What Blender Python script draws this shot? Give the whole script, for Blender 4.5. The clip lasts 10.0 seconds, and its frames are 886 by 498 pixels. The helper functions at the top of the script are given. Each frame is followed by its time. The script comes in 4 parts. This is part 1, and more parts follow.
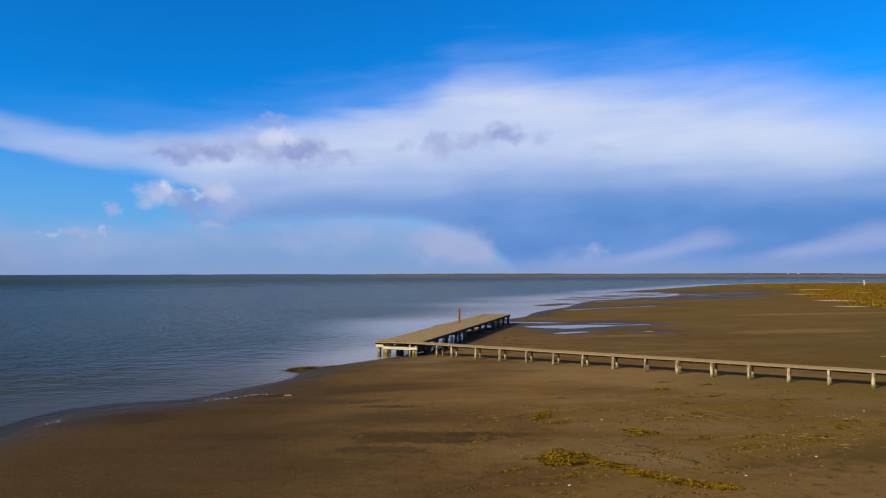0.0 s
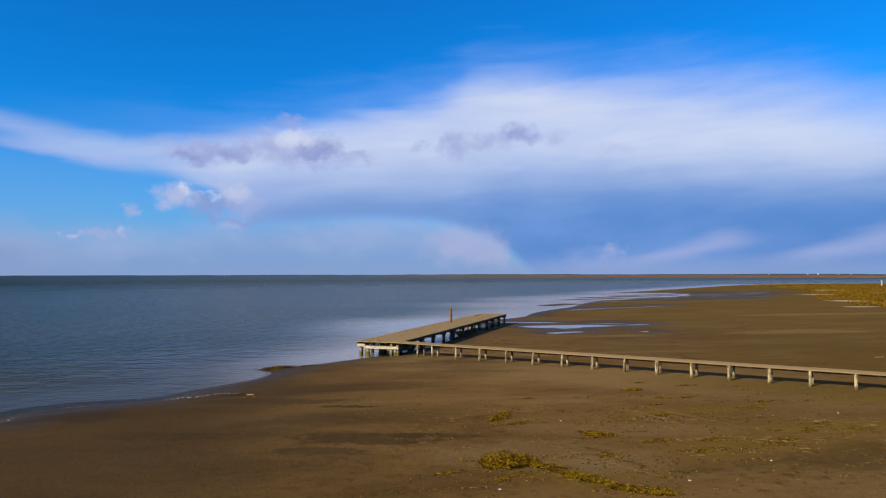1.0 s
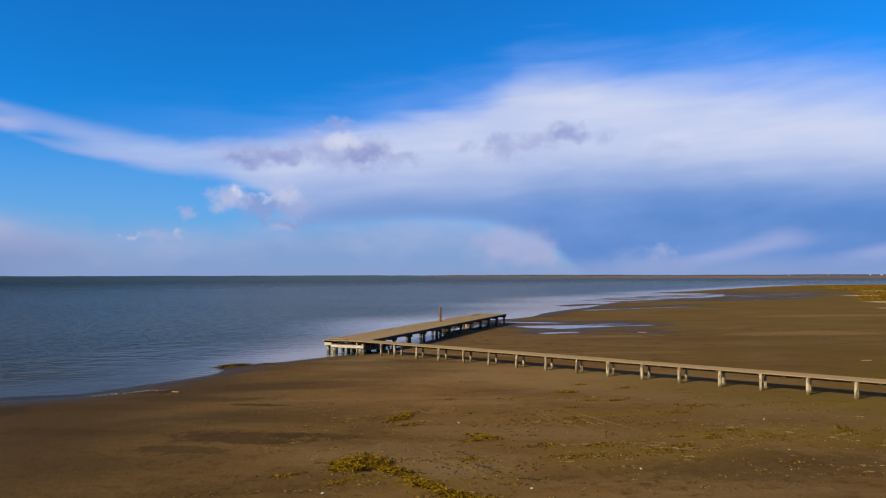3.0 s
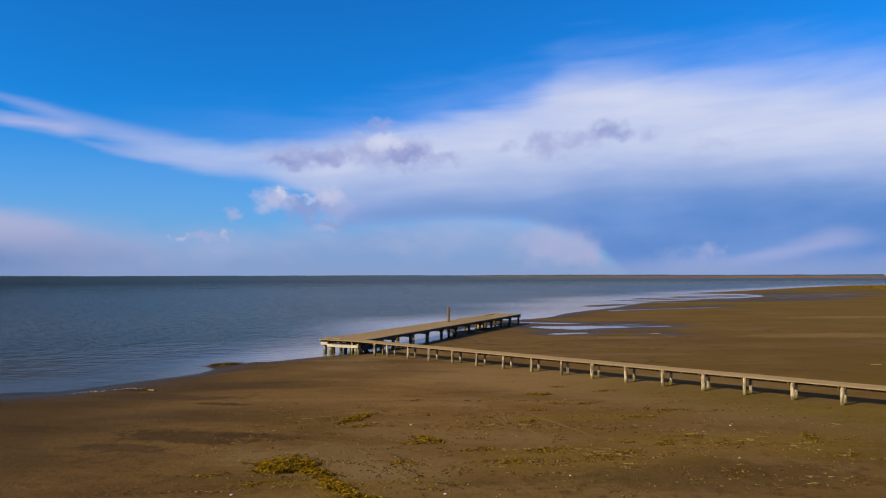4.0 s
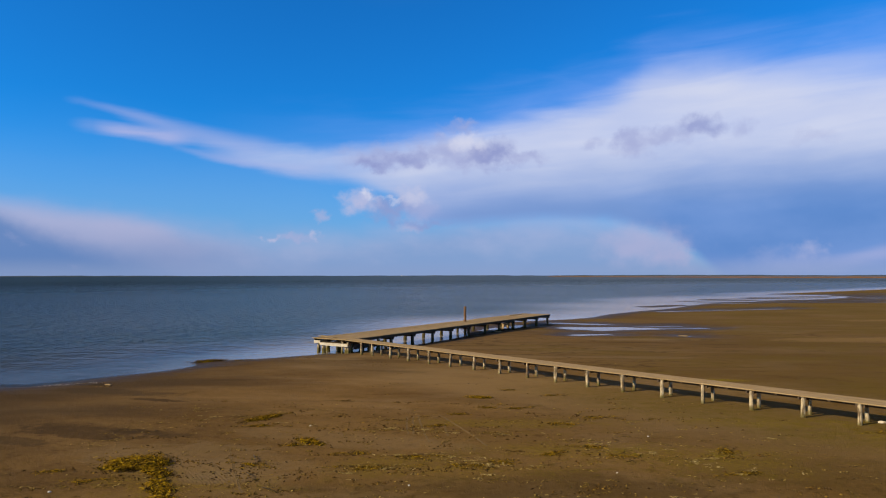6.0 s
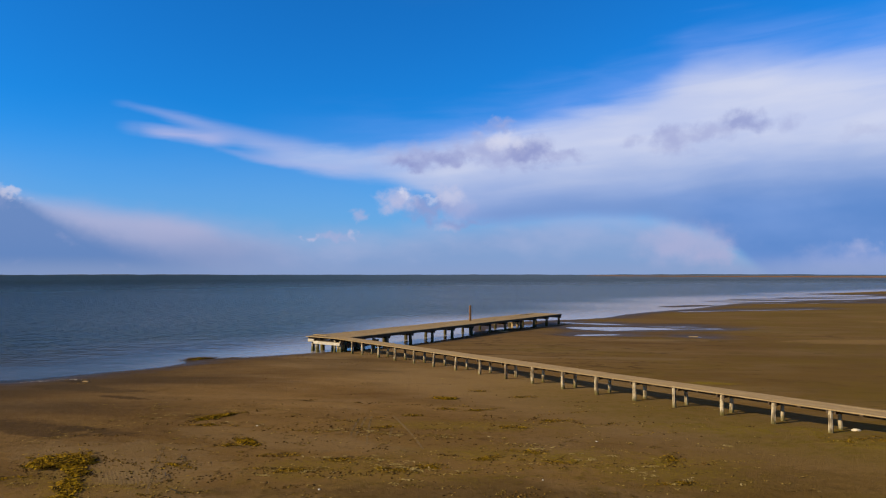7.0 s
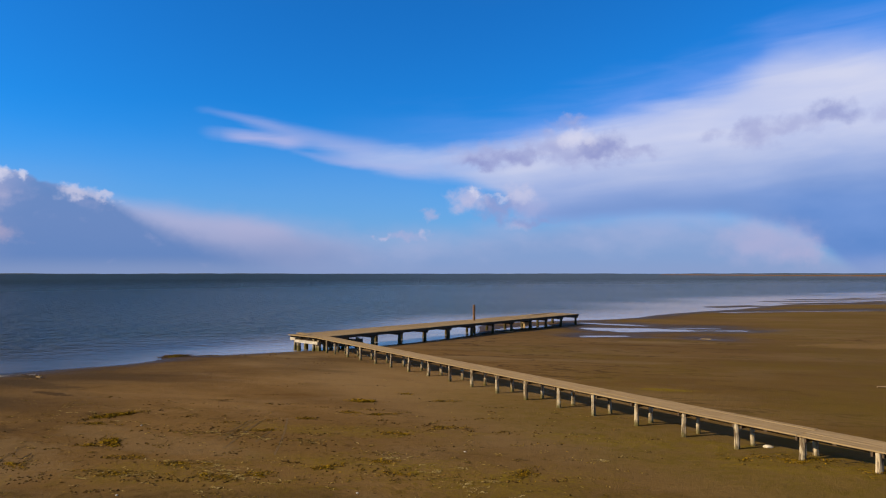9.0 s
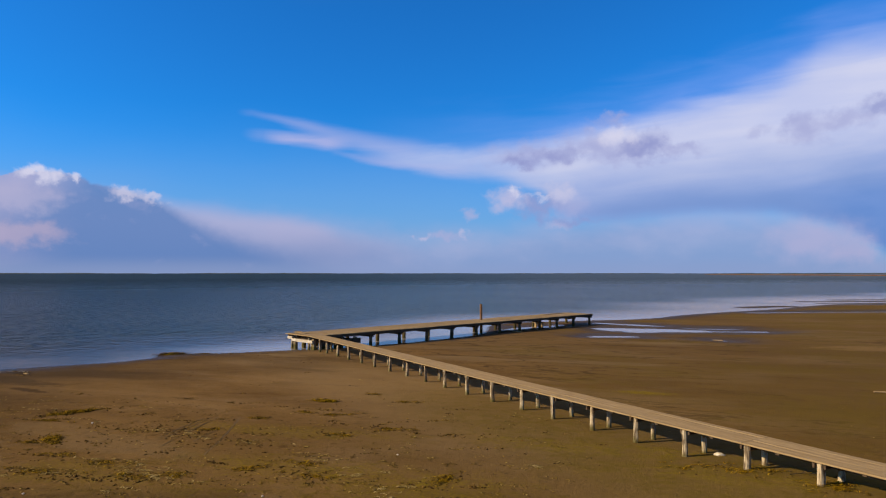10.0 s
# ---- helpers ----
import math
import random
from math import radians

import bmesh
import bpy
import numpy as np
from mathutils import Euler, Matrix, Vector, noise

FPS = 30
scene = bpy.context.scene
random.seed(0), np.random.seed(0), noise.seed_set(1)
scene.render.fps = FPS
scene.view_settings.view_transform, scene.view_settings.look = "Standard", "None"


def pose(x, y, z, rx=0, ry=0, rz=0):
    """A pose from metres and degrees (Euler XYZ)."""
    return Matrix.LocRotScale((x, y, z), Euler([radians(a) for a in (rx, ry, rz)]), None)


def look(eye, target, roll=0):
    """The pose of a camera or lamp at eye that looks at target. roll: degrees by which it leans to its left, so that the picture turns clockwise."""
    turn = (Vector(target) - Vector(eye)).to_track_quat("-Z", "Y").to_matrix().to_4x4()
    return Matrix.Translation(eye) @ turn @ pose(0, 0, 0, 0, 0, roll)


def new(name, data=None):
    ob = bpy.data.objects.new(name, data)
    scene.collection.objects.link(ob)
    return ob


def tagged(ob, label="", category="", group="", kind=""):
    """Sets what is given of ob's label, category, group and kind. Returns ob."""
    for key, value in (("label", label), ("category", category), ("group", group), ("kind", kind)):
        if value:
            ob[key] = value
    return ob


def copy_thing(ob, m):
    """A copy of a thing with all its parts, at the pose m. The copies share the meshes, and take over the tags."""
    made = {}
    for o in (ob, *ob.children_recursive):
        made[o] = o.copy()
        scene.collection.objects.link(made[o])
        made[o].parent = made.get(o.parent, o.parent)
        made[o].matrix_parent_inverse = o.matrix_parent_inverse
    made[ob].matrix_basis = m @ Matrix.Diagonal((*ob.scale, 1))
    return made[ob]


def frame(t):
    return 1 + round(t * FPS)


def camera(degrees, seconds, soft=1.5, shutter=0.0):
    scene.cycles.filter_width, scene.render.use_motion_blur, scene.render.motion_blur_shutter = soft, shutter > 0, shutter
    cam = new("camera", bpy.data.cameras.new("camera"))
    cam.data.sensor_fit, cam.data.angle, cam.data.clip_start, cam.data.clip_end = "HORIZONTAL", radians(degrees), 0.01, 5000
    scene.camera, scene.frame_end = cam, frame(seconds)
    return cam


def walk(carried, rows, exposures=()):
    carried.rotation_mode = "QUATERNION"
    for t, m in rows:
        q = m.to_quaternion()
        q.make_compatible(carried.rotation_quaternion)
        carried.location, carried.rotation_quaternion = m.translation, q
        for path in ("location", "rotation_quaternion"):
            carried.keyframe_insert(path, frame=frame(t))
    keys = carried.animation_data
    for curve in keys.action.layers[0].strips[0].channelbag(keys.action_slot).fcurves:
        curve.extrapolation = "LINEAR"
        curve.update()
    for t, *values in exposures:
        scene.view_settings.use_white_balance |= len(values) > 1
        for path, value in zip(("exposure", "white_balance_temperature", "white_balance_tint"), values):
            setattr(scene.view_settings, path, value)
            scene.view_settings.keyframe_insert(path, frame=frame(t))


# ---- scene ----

cam = camera(66.7, 10.0, soft=1.15)
PATH = [
    (0, (-15.723, -1.243, 6.122), (-15.334, 0.718, 6.195), -0.1),
    (1, (-13.094, -0.918, 5.942), (-12.75, 1.051, 6.017), -0.1),
    (2.5, (-8.635, -0.857, 5.758), (-8.38, 1.126, 5.835), -0.1),
    (4, (-3.502, -0.632, 5.719), (-3.42, 1.365, 5.796), -0.1),
    (5.5, (1.687, 0.255, 5.606), (1.58, 2.251, 5.684), -0.1),
    (7, (6.455, 1.687, 5.531), (6.181, 3.666, 5.606), -0.0),
    (8.5, (11.311, 3.621, 5.491), (10.877, 5.572, 5.564), -0.0),
    (9, (12.757, 4.21, 5.482), (12.277, 6.15, 5.554), 0.0),
    (10, (15.694, 5.712, 5.415), (15.1, 7.62, 5.486), 0.0),
]
# the clip's colour drifts from a cooler green to a warmer magenta
GRADE = [(0.0, 0.37, 6450, 5.0), (2.5, 0.36, 6600, 8.0), (5.0, 0.35, 6730, 9.0), (8.5, 0.35, 6740, 11.0), (10.0, 0.35, 6830, 14.0)]
walk(cam, [(t, look(eye, target, roll)) for t, eye, target, roll in PATH], GRADE)

SEA = -0.30                      # water level; the dry sand lies at about 0
SUN_AZ, SUN_EL = -118.7, 27.0    # degrees, azimuth from +y towards +x


# ------------------------------------------------------------------ node helpers
class Val:
    """A socket (or number) of a node tree, with arithmetic."""
    tree = None

    def __init__(self, s):
        self.s = s

    @staticmethod
    def op(kind, *args):
        n = Val.tree.nodes.new("ShaderNodeMath")
        n.operation = kind
        for i, a in enumerate(args):
            if isinstance(a, Val):
                Val.tree.links.new(a.s, n.inputs[i])
            else:
                n.inputs[i].default_value = a
        return Val(n.outputs[0])

    def __add__(self, o): return Val.op("ADD", self, o)
    def __radd__(self, o): return Val.op("ADD", o, self)
    def __sub__(self, o): return Val.op("SUBTRACT", self, o)
    def __rsub__(self, o): return Val.op("SUBTRACT", o, self)
    def __mul__(self, o): return Val.op("MULTIPLY", self, o)
    def __rmul__(self, o): return Val.op("MULTIPLY", o, self)
    def __truediv__(self, o): return Val.op("DIVIDE", self, o)


def step(v, lo, hi):
    """Smooth step of v from lo (0) to hi (1)."""
    n = Val.tree.nodes.new("ShaderNodeMapRange")
    n.interpolation_type = "SMOOTHSTEP"
    Val.tree.links.new(v.s, n.inputs[0])
    n.inputs[1].default_value, n.inputs[2].default_value = lo, hi
    n.inputs[3].default_value, n.inputs[4].default_value = 0.0, 1.0
    return Val(n.outputs[0])


def vec(x, y, z=0.0):
    n = Val.tree.nodes.new("ShaderNodeCombineXYZ")
    for i, a in enumerate((x, y, z)):
        if isinstance(a, Val):
            Val.tree.links.new(a.s, n.inputs[i])
        else:
            n.inputs[i].default_value = a
    return n.outputs[0]


def oval(vector, cx, cy, rx, ry):
    """Distance from (cx, cy), 1 on the ellipse of half axes rx and ry."""
    n = Val.tree.nodes.new("ShaderNodeVectorMath")
    n.operation = "MULTIPLY_ADD"
    Val.tree.links.new(vector, n.inputs[0])
    n.inputs[1].default_value = (1.0 / rx, 1.0 / ry, 0.0)
    n.inputs[2].default_value = (-cx / rx, -cy / ry, 0.0)
    k = Val.tree.nodes.new("ShaderNodeVectorMath")
    k.operation = "LENGTH"
    Val.tree.links.new(n.outputs["Vector"], k.inputs[0])
    return Val(k.outputs["Value"])


def fbm(vector, scale, detail=5.0, rough=0.55, warp=0.0):
    """Noise about 0.5."""
    n = Val.tree.nodes.new("ShaderNodeTexNoise")
    Val.tree.links.new(vector, n.inputs["Vector"])
    n.inputs["Scale"].default_value, n.inputs["Detail"].default_value = scale, detail
    n.inputs["Roughness"].default_value, n.inputs["Distortion"].default_value = rough, warp
    return Val(n.outputs[0])


def curve(v, lo, hi, points, out=1.0):
    """A smooth curve through points (v, value); values are divided by out inside."""
    n = Val.tree.nodes.new("ShaderNodeFloatCurve")
    x = (v - lo) / (hi - lo)
    Val.tree.links.new(x.s, n.inputs[1])
    c = n.mapping.curves[0]
    pts = [((a - lo) / (hi - lo), b / out) for a, b in points]
    c.points[0].location, c.points[1].location = pts[0], pts[-1]
    for p in pts[1:-1]:
        c.points.new(*p)
    n.mapping.update()
    return Val(n.outputs[0]) * out


def mixed(fac, a, b):
    """Colour a to b by fac."""
    n = Val.tree.nodes.new("ShaderNodeMix")
    n.data_type = "RGBA"
    if isinstance(fac, Val):
        Val.tree.links.new(fac.s, n.inputs[0])
    else:
        n.inputs[0].default_value = fac
    for i, c in ((6, a), (7, b)):
        if isinstance(c, (tuple, list)):
            n.inputs[i].default_value = (*c, 1.0)
        else:
            Val.tree.links.new(c, n.inputs[i])
    return n.outputs[2]


def tinted(colour, tint):
    n = Val.tree.nodes.new("ShaderNodeMix")
    n.data_type, n.blend_type = "RGBA", "MULTIPLY"
    n.inputs[0].default_value = 1.0
    Val.tree.links.new(colour, n.inputs[6])
    n.inputs[7].default_value = (*tint, 1.0)
    return n.outputs[2]


# ------------------------------------------------------------------ sky and sun
def build_sky():
    world = bpy.data.worlds.new("sky")
    world.use_nodes = True
    scene.world = world
    tree = Val.tree = world.node_tree
    back = tree.nodes["Background"]
    back.inputs["Strength"].default_value = 0.076

    sky = tree.nodes.new("ShaderNodeTexSky")
    sky.sky_type, sky.sun_disc = "NISHITA", False
    sky.sun_elevation, sky.sun_rotation = radians(SUN_EL), radians(SUN_AZ % 360)
    sky.air_density, sky.dust_density, sky.ozone_density = 1.0, 0.4, 3.0

    way = tree.nodes.new("ShaderNodeTexCoord").outputs["Generated"]
    sep = tree.nodes.new("ShaderNodeSeparateXYZ")
    tree.links.new(way, sep.inputs[0])
    x, y, z = (Val(o) for o in sep.outputs)
    az = Val.op("ARCTAN2", x, y) * 57.2958          # degrees to the right of +y
    el = Val.op("ARCSINE", z) * 57.2958             # degrees over the horizon

    big = fbm(vec(az * 0.35, el, 1.3), 0.16, 4, 0.5) - 0.5
    fine = fbm(vec(az * 0.6, el, 7.1), 0.5, 4, 0.5) - 0.5
    streak = fbm(vec(az * 0.16 + el * 0.10, el - az * 0.05, 4.4), 0.7, 4, 0.52, 0.4) - 0.5
    torn = fbm(vec(az * 0.85, el * 1.1, 12.0), 0.75, 5, 0.55, 0.2) - 0.5
    warp_a = az + (fbm(vec(az, el, 21.0), 0.55, 5, 0.55) - 0.5) * 4.2      # drifted sky for the small clouds
    warp_e = el + (fbm(vec(az, el, 26.0), 0.65, 5, 0.55) - 0.5) * 2.4

    warped, rough = vec(warp_a, warp_e), {}

    def puff(under, a, e, ra, re, tone, much, soft=0.95, ragged=2.2):
        """One soft-edged billow of the given tone over what lies behind."""
        if ragged not in rough:
            rough[ragged] = torn * (-0.6 * ragged)
        return mixed(step(oval(warped, a, e, ra, re) + rough[ragged], 1.0 + 0.5 * soft, 1.0 - soft) * much, under, tone)

    def plume(under, a0, e0, a1, e1, w0, w1, tone, much):
        """A feathered streak from one place to another, w0 to w1 half wide."""
        da, de = a1 - a0, e1 - e0
        t = ((az - a0) * da + (el - e0) * de) / (da * da + de * de)
        t = Val.op("MINIMUM", Val.op("MAXIMUM", t, 0.0), 1.0)
        oa, oe = az - a0 - t * da, el - e0 - t * de + streak * 1.1
        d = Val.op("SQRT", oa * oa * 0.10 + oe * oe) / (t * (w1 - w0) + w0)
        return mixed(step(d, 1.5, 0.0) * step(t, -0.25, 0.45) * much, under, tone)

    # clear sky, deepened, paler to the horizon
    clear = tinted(sky.outputs[0], (0.056, 0.86, 1.74))
    haze = step(el + big * 3.0, 14.0, -1.0)
    colour = mixed(haze * 0.82, clear, (2.4, 4.0, 7.4))

    # pale banks low over the horizon
    low_top = curve(az, -90, 90, [(-90, 4.5), (-30, 4.6), (-24, 3.9), (-17, 3.4), (-8, 4.3), (0, 5.2), (6, 5.2), (13, 4.2), (16, 2.0), (20, 1.0), (24, 1.6), (28, 1.4), (34, 2.2), (45, 3.0), (90, 4.0)], 20)
    low = step(low_top + fine * 1.4 + big * 2.0 - el, -1.2, 2.4)
    colour = mixed(low * 0.70, colour, mixed(step(fine * 0.5 + big * 1.3 + el * 0.05, -0.1, 0.4), (2.4, 3.4, 6.3), (3.9, 4.3, 6.9)))

    # the feathered tail of the anvil: two prongs and a loose thread
    tail = (4.6, 5.0, 8.3)
    colour = plume(colour, -33.2, 13.0, -21.5, 10.4, 0.30, 0.95, tail, 0.42)
    colour = plume(colour, -32.4, 11.25, -27.2, 10.75, 0.40, 0.60, tail, 0.75)
    colour = plume(colour, -26.2, 9.95, -17.0, 8.75, 0.20, 0.75, tail, 0.46)

    # the great anvil cloud: white above, blue-grey rain base
    e_hi = curve(az, -60, 90, [(-60, 12.0), (-31, 12.6), (-27, 11.9), (-23.5, 11.3), (-19, 10.8), (-15.5, 10.6), (-11, 11.0), (-5, 11.9), (2.4, 13.2), (8, 14.3), (11, 15.6), (13.5, 16.7), (17, 16.7), (21.6, 16.0), (26, 15.5), (35, 14.6), (45, 12.0), (60, 10.0), (90, 8.0)], 20)
    e_lo = curve(az, -60, 90, [(-60, 12.0), (-30, 11.2), (-25.4, 10.3), (-21.4, 9.2), (-17.2, 8.2), (-12.5, 7.8), (-10.1, 7.2), (-8.4, 6.4), (-7.8, 5.2), (-5.4, 4.35), (-0.5, 4.6), (4.3, 4.9), (9, 4.7), (11.7, 4.1), (14, 2.9), (16.0, 1.5), (18.5, -0.4), (20, -1.0), (60, -1.0), (90, 2.0)], 20)
    soft_top = curve(az, -60, 90, [(-60, 1.0), (-20, 1.2), (0, 1.7), (10, 2.0), (22, 3.0), (45, 4.5), (90, 5.0)], 10)
    over = (e_hi - el + streak * 1.5 + fine * 0.5) / soft_top
    under = el - e_lo + fine * 0.5 + streak * 0.6
    body = step(over, -0.55, 1.0) * step(under, -0.5, 0.7) * step(az + streak * 5.0, -28.0, -17.0)
    thick = step(az + streak * 10.0, -26.0, -4.0) * 0.54 + 0.40
    half = curve(az, -60, 90, [(-60, 4.0), (-10, 6.4), (0, 7.0), (12, 7.3), (22, 7.2), (32, 6.9), (45, 6.4), (90, 6.0)], 20)
    deep = step(el - half + big * 2.2 + streak * 0.8, 4.4, -2.6)          # towards the base
    right = step(az + el * 0.8, -2.0, 20.0)
    base_col = mixed(right, (2.5, 3.7, 7.3), mixed(step(big + fine * 0.3, -0.2, 0.25), (1.05, 2.45, 6.2), (1.7, 3.1, 7.0)))
    shade = mixed(deep, mixed(step(big * 1.1 + streak * 0.6 + (az - 12.0) * 0.004, 0.25, -0.25), (6.6, 7.1, 9.1), (5.3, 6.1, 8.9)), base_col)
    veil = step((e_hi + 4.0 - el + streak * 4.0 + big * 3.0) / 5.5, 0.0, 1.0) * step(el, 7.0, 12.0) * step(az, -26.0, -2.0)
    colour = mixed(veil * 0.56, colour, (2.5, 4.1, 9.7))
    colour = mixed(body * thick, colour, shade)
    colour = mixed(step(under, 2.6, 0.5) * body * step(az, -8.0, -2.0) * step(az, 18.0, 9.0) * 0.62, colour, (1.7, 3.1, 6.6))

    # pale wisps of rain and low cloud under the base
    colour = plume(colour, 24.6, 0.5, 32.5, 2.7, 0.55, 0.8, (4.0, 4.5, 7.6), 0.60)
    colour = plume(colour, 36.0, 1.0, 44.0, 2.5, 0.45, 1.2, (4.2, 4.7, 7.7), 0.60)
    colour = puff(colour, 23.8, 1.9, 0.9, 0.8, (4.2, 4.7, 7.6), 0.55, 1.0)
    colour = puff(colour, 22.6, 0.8, 3.2, 1.2, (3.5, 4.2, 7.3), 0.50, 1.0)
    colour = puff(colour, 11.6, 2.4, 3.6, 1.7, (4.4, 4.6, 7.2), 0.70, 0.9, 0.6)
    colour = puff(colour, 14.2, 1.5, 1.6, 1.1, (4.5, 4.5, 7.0), 0.55, 0.9)
    colour = mixed(step(el, 1.9, 0.3) * step(az, 14.0, 20.0) * 0.45, colour, (3.0, 3.9, 7.0))

    # small grey and white cumulus before the anvil
    grey, mauve, white = (2.75, 3.25, 6.4), (3.7, 4.2, 7.2), (6.8, 7.1, 9.0)
    for a, e, ra, re, tone, much in (
            (-9.3, 9.9, 3.9, 1.0, mauve, 0.66), (-10.6, 9.35, 1.7, 0.55, grey, 0.88), (-7.6, 9.85, 1.7, 0.6, grey, 0.75),                 # torn row
            (-4.6, 10.6, 2.6, 1.2, mauve, 0.70), (-2.2, 9.9, 3.6, 0.9, mauve, 0.72), (-0.3, 10.45, 1.8, 1.25, grey, 0.85), (2.2, 9.8, 1.8, 0.5, mauve, 0.72),
            (-2.5, 11.15, 1.6, 0.95, white, 0.80), (-1.4, 10.0, 2.0, 0.45, grey, 0.5), (-3.1, 12.55, 1.7, 0.5, mauve, 0.62),
            (11.4, 10.6, 1.7, 1.15, mauve, 0.80), (10.4, 11.3, 0.7, 0.7, mauve, 0.55), (13.6, 11.1, 1.1, 0.7, mauve, 0.66), (16.0, 11.75, 1.8, 0.7, grey, 0.75), (15.3, 11.0, 1.2, 0.5, mauve, 0.45),
            (19.7, 11.2, 0.8, 0.75, mauve, 0.45), (8.1, 10.8, 0.9, 0.5, mauve, 0.45), (24.5, 10.2, 1.6, 0.5, mauve, 0.30),
            (-7.2, 5.9, 1.8, 1.5, (4.6, 5.1, 8.0), 0.36), (-9.3, 5.6, 2.3, 1.0, (2.7, 3.5, 6.7), 0.90), (-11.8, 6.1, 1.5, 1.1, (5.1, 5.3, 7.8), 0.86),          # at the anvil's foot
            (-11.3, 6.75, 0.6, 0.35, white, 0.75), (-9.2, 6.35, 0.9, 0.18, white, 0.45), (-7.5, 6.75, 1.1, 0.85, (6.0, 6.2, 8.3), 0.62), (-6.4, 5.2, 1.6, 0.9, mauve, 0.34),
            (-8.9, 4.5, 0.7, 0.5, grey, 0.45), (-6.2, 4.25, 1.9, 0.35, grey, 0.55), (-7.4, 3.95, 1.2, 0.3, (4.6, 4.8, 7.4), 0.5),
            (-15.1, 5.0, 0.6, 0.42, (4.3, 4.6, 7.3), 0.60), (-17.4, 3.15, 2.1, 0.34, (4.0, 4.4, 7.2), 0.62), (-15.7, 3.4, 0.5, 0.35, (5.2, 5.4, 7.8), 0.6), (-19.2, 3.05, 0.35, 0.3, (5.2, 5.4, 7.8), 0.6)):
        colour = puff(colour, a, e, ra, re, tone, much)

    # the bank further left: a pale shelf behind, a dark flank with a lit crest before it
    shelf_top = curve(az, -120, -15, [(-120, 5.0), (-50, 7.0), (-44, 6.6), (-38, 5.7), (-33, 5.1), (-29, 4.7), (-26, 3.7), (-21, 2.8), (-15, 1.0)], 20)
    shelf = step(shelf_top - el + fine * 0.6, -0.4, 1.3) * step(az, -16.0, -28.0)
    colour = mixed(shelf * 0.72, colour, mixed(step(el + big * 2.0, 1.0, 4.6), (2.5, 3.2, 5.8), (4.5, 4.6, 7.0)))
    bank_top = curve(az, -120, -15, [(-120, 5.0), (-80, 6.5), (-60, 6.6), (-51, 7.0), (-48.4, 7.6), (-46.2, 7.4), (-44, 6.7), (-42, 6.45), (-40.4, 6.0), (-38.2, 5.0), (-35.2, 3.9), (-31.0, 2.6), (-26.0, 1.2), (-15, 0.0)], 20)
    edge_soft = curve(az, -120, -15, [(-120, 0.6), (-45, 0.35), (-41, 0.8), (-36, 2.0), (-15, 3.2)], 10)
    depth = bank_top - el + torn * 1.0
    bank = step(depth / edge_soft, -0.1, 1.0) * step(az, -20.0, -32.0)
    flank = mixed(step(big * 1.6 + (el - 3.6) * 0.14 + (az + 46.0) * -0.10, -0.1, 0.8), (1.1, 2.35, 5.4), (4.0, 4.2, 6.7))
    flank = mixed(step(torn + fine * 0.8 + (el - 4.5) * 0.06, -0.05, 0.30) * 0.40, flank, (3.0, 3.6, 6.4))
    colour = mixed(bank * 0.88, colour, flank)
    for a, e, ra, re, tone, much in ((-48.3, 7.2, 1.3, 0.6, white, 0.85), (-46.1, 7.15, 0.6, 0.35, white, 0.75), (-42.6, 6.15, 1.5, 0.5, (6.0, 6.2, 8.2), 0.75), (-40.8, 5.85, 0.8, 0.35, (6.0, 6.2, 8.2), 0.7),
                                     (-49.5, 5.6, 2.4, 1.2, (4.6, 4.7, 7.0), 0.55), (-49.2, 2.9, 3.0, 1.0, (5.0, 4.3, 6.0), 0.60)):
        colour = puff(colour, a, e, ra, re, tone, much, 0.7)
    colour = mixed(step(el + big * 1.5, 1.8, 0.0) * step(az, -24.0, -36.0) * 0.5, colour, (2.2, 3.0, 5.2))

    # unseen thin grey veil high overhead, added to neutralise blue skylight in the shadows
    colour = mixed(step(el + big * 12.0, 22.0, 48.0) * 0.80, colour, (2.0, 1.9, 2.0))
    # thin grey-blue haze right at the sea
    colour = mixed(step(el, 1.5, 0.0) * 0.50, colour, (2.6, 3.6, 6.2))
    tree.links.new(colour, back.inputs["Color"])


build_sky()
sun_data = bpy.data.lights.new("sun", "SUN")
sun_data.energy, sun_data.angle, sun_data.color = 5.0, radians(0.6), (1.0, 0.84, 0.58)
sun = new("sun", sun_data)
_a, _e = radians(SUN_AZ), radians(SUN_EL)
TO_SUN = Vector((math.sin(_a) * math.cos(_e), math.cos(_a) * math.cos(_e), math.sin(_e)))
sun.matrix_world = look(TO_SUN * 200, (0, 0, 0))


# ------------------------------------------------------------------ materials
def material(name, rough=0.8, metal=0.0, spec=0.5):
    m = bpy.data.materials.new(name)
    m.use_nodes = True
    Val.tree = m.node_tree
    b = m.node_tree.nodes["Principled BSDF"]
    b.inputs["Roughness"].default_value, b.inputs["Metallic"].default_value = rough, metal
    b.inputs["Specular IOR Level"].default_value = spec
    return m, b


def coords(which="Object"):
    return Val.tree.nodes.new("ShaderNodeTexCoord").outputs[which]


def position():
    s = Val.tree.nodes.new("ShaderNodeSeparateXYZ")
    Val.tree.links.new(Val.tree.nodes.new("ShaderNodeNewGeometry").outputs["Position"], s.inputs[0])
    return [Val(o) for o in s.outputs]


def attribute(name):
    n = Val.tree.nodes.new("ShaderNodeAttribute")
    n.attribute_name = name
    return Val(n.outputs["Fac"])


def bump(bsdf, height, strength, distance):
    n = Val.tree.nodes.new("ShaderNodeBump")
    n.inputs["Strength"].default_value, n.inputs["Distance"].default_value = strength, distance
    Val.tree.links.new(height.s, n.inputs["Height"])
    Val.tree.links.new(n.outputs[0], bsdf.inputs["Normal"])


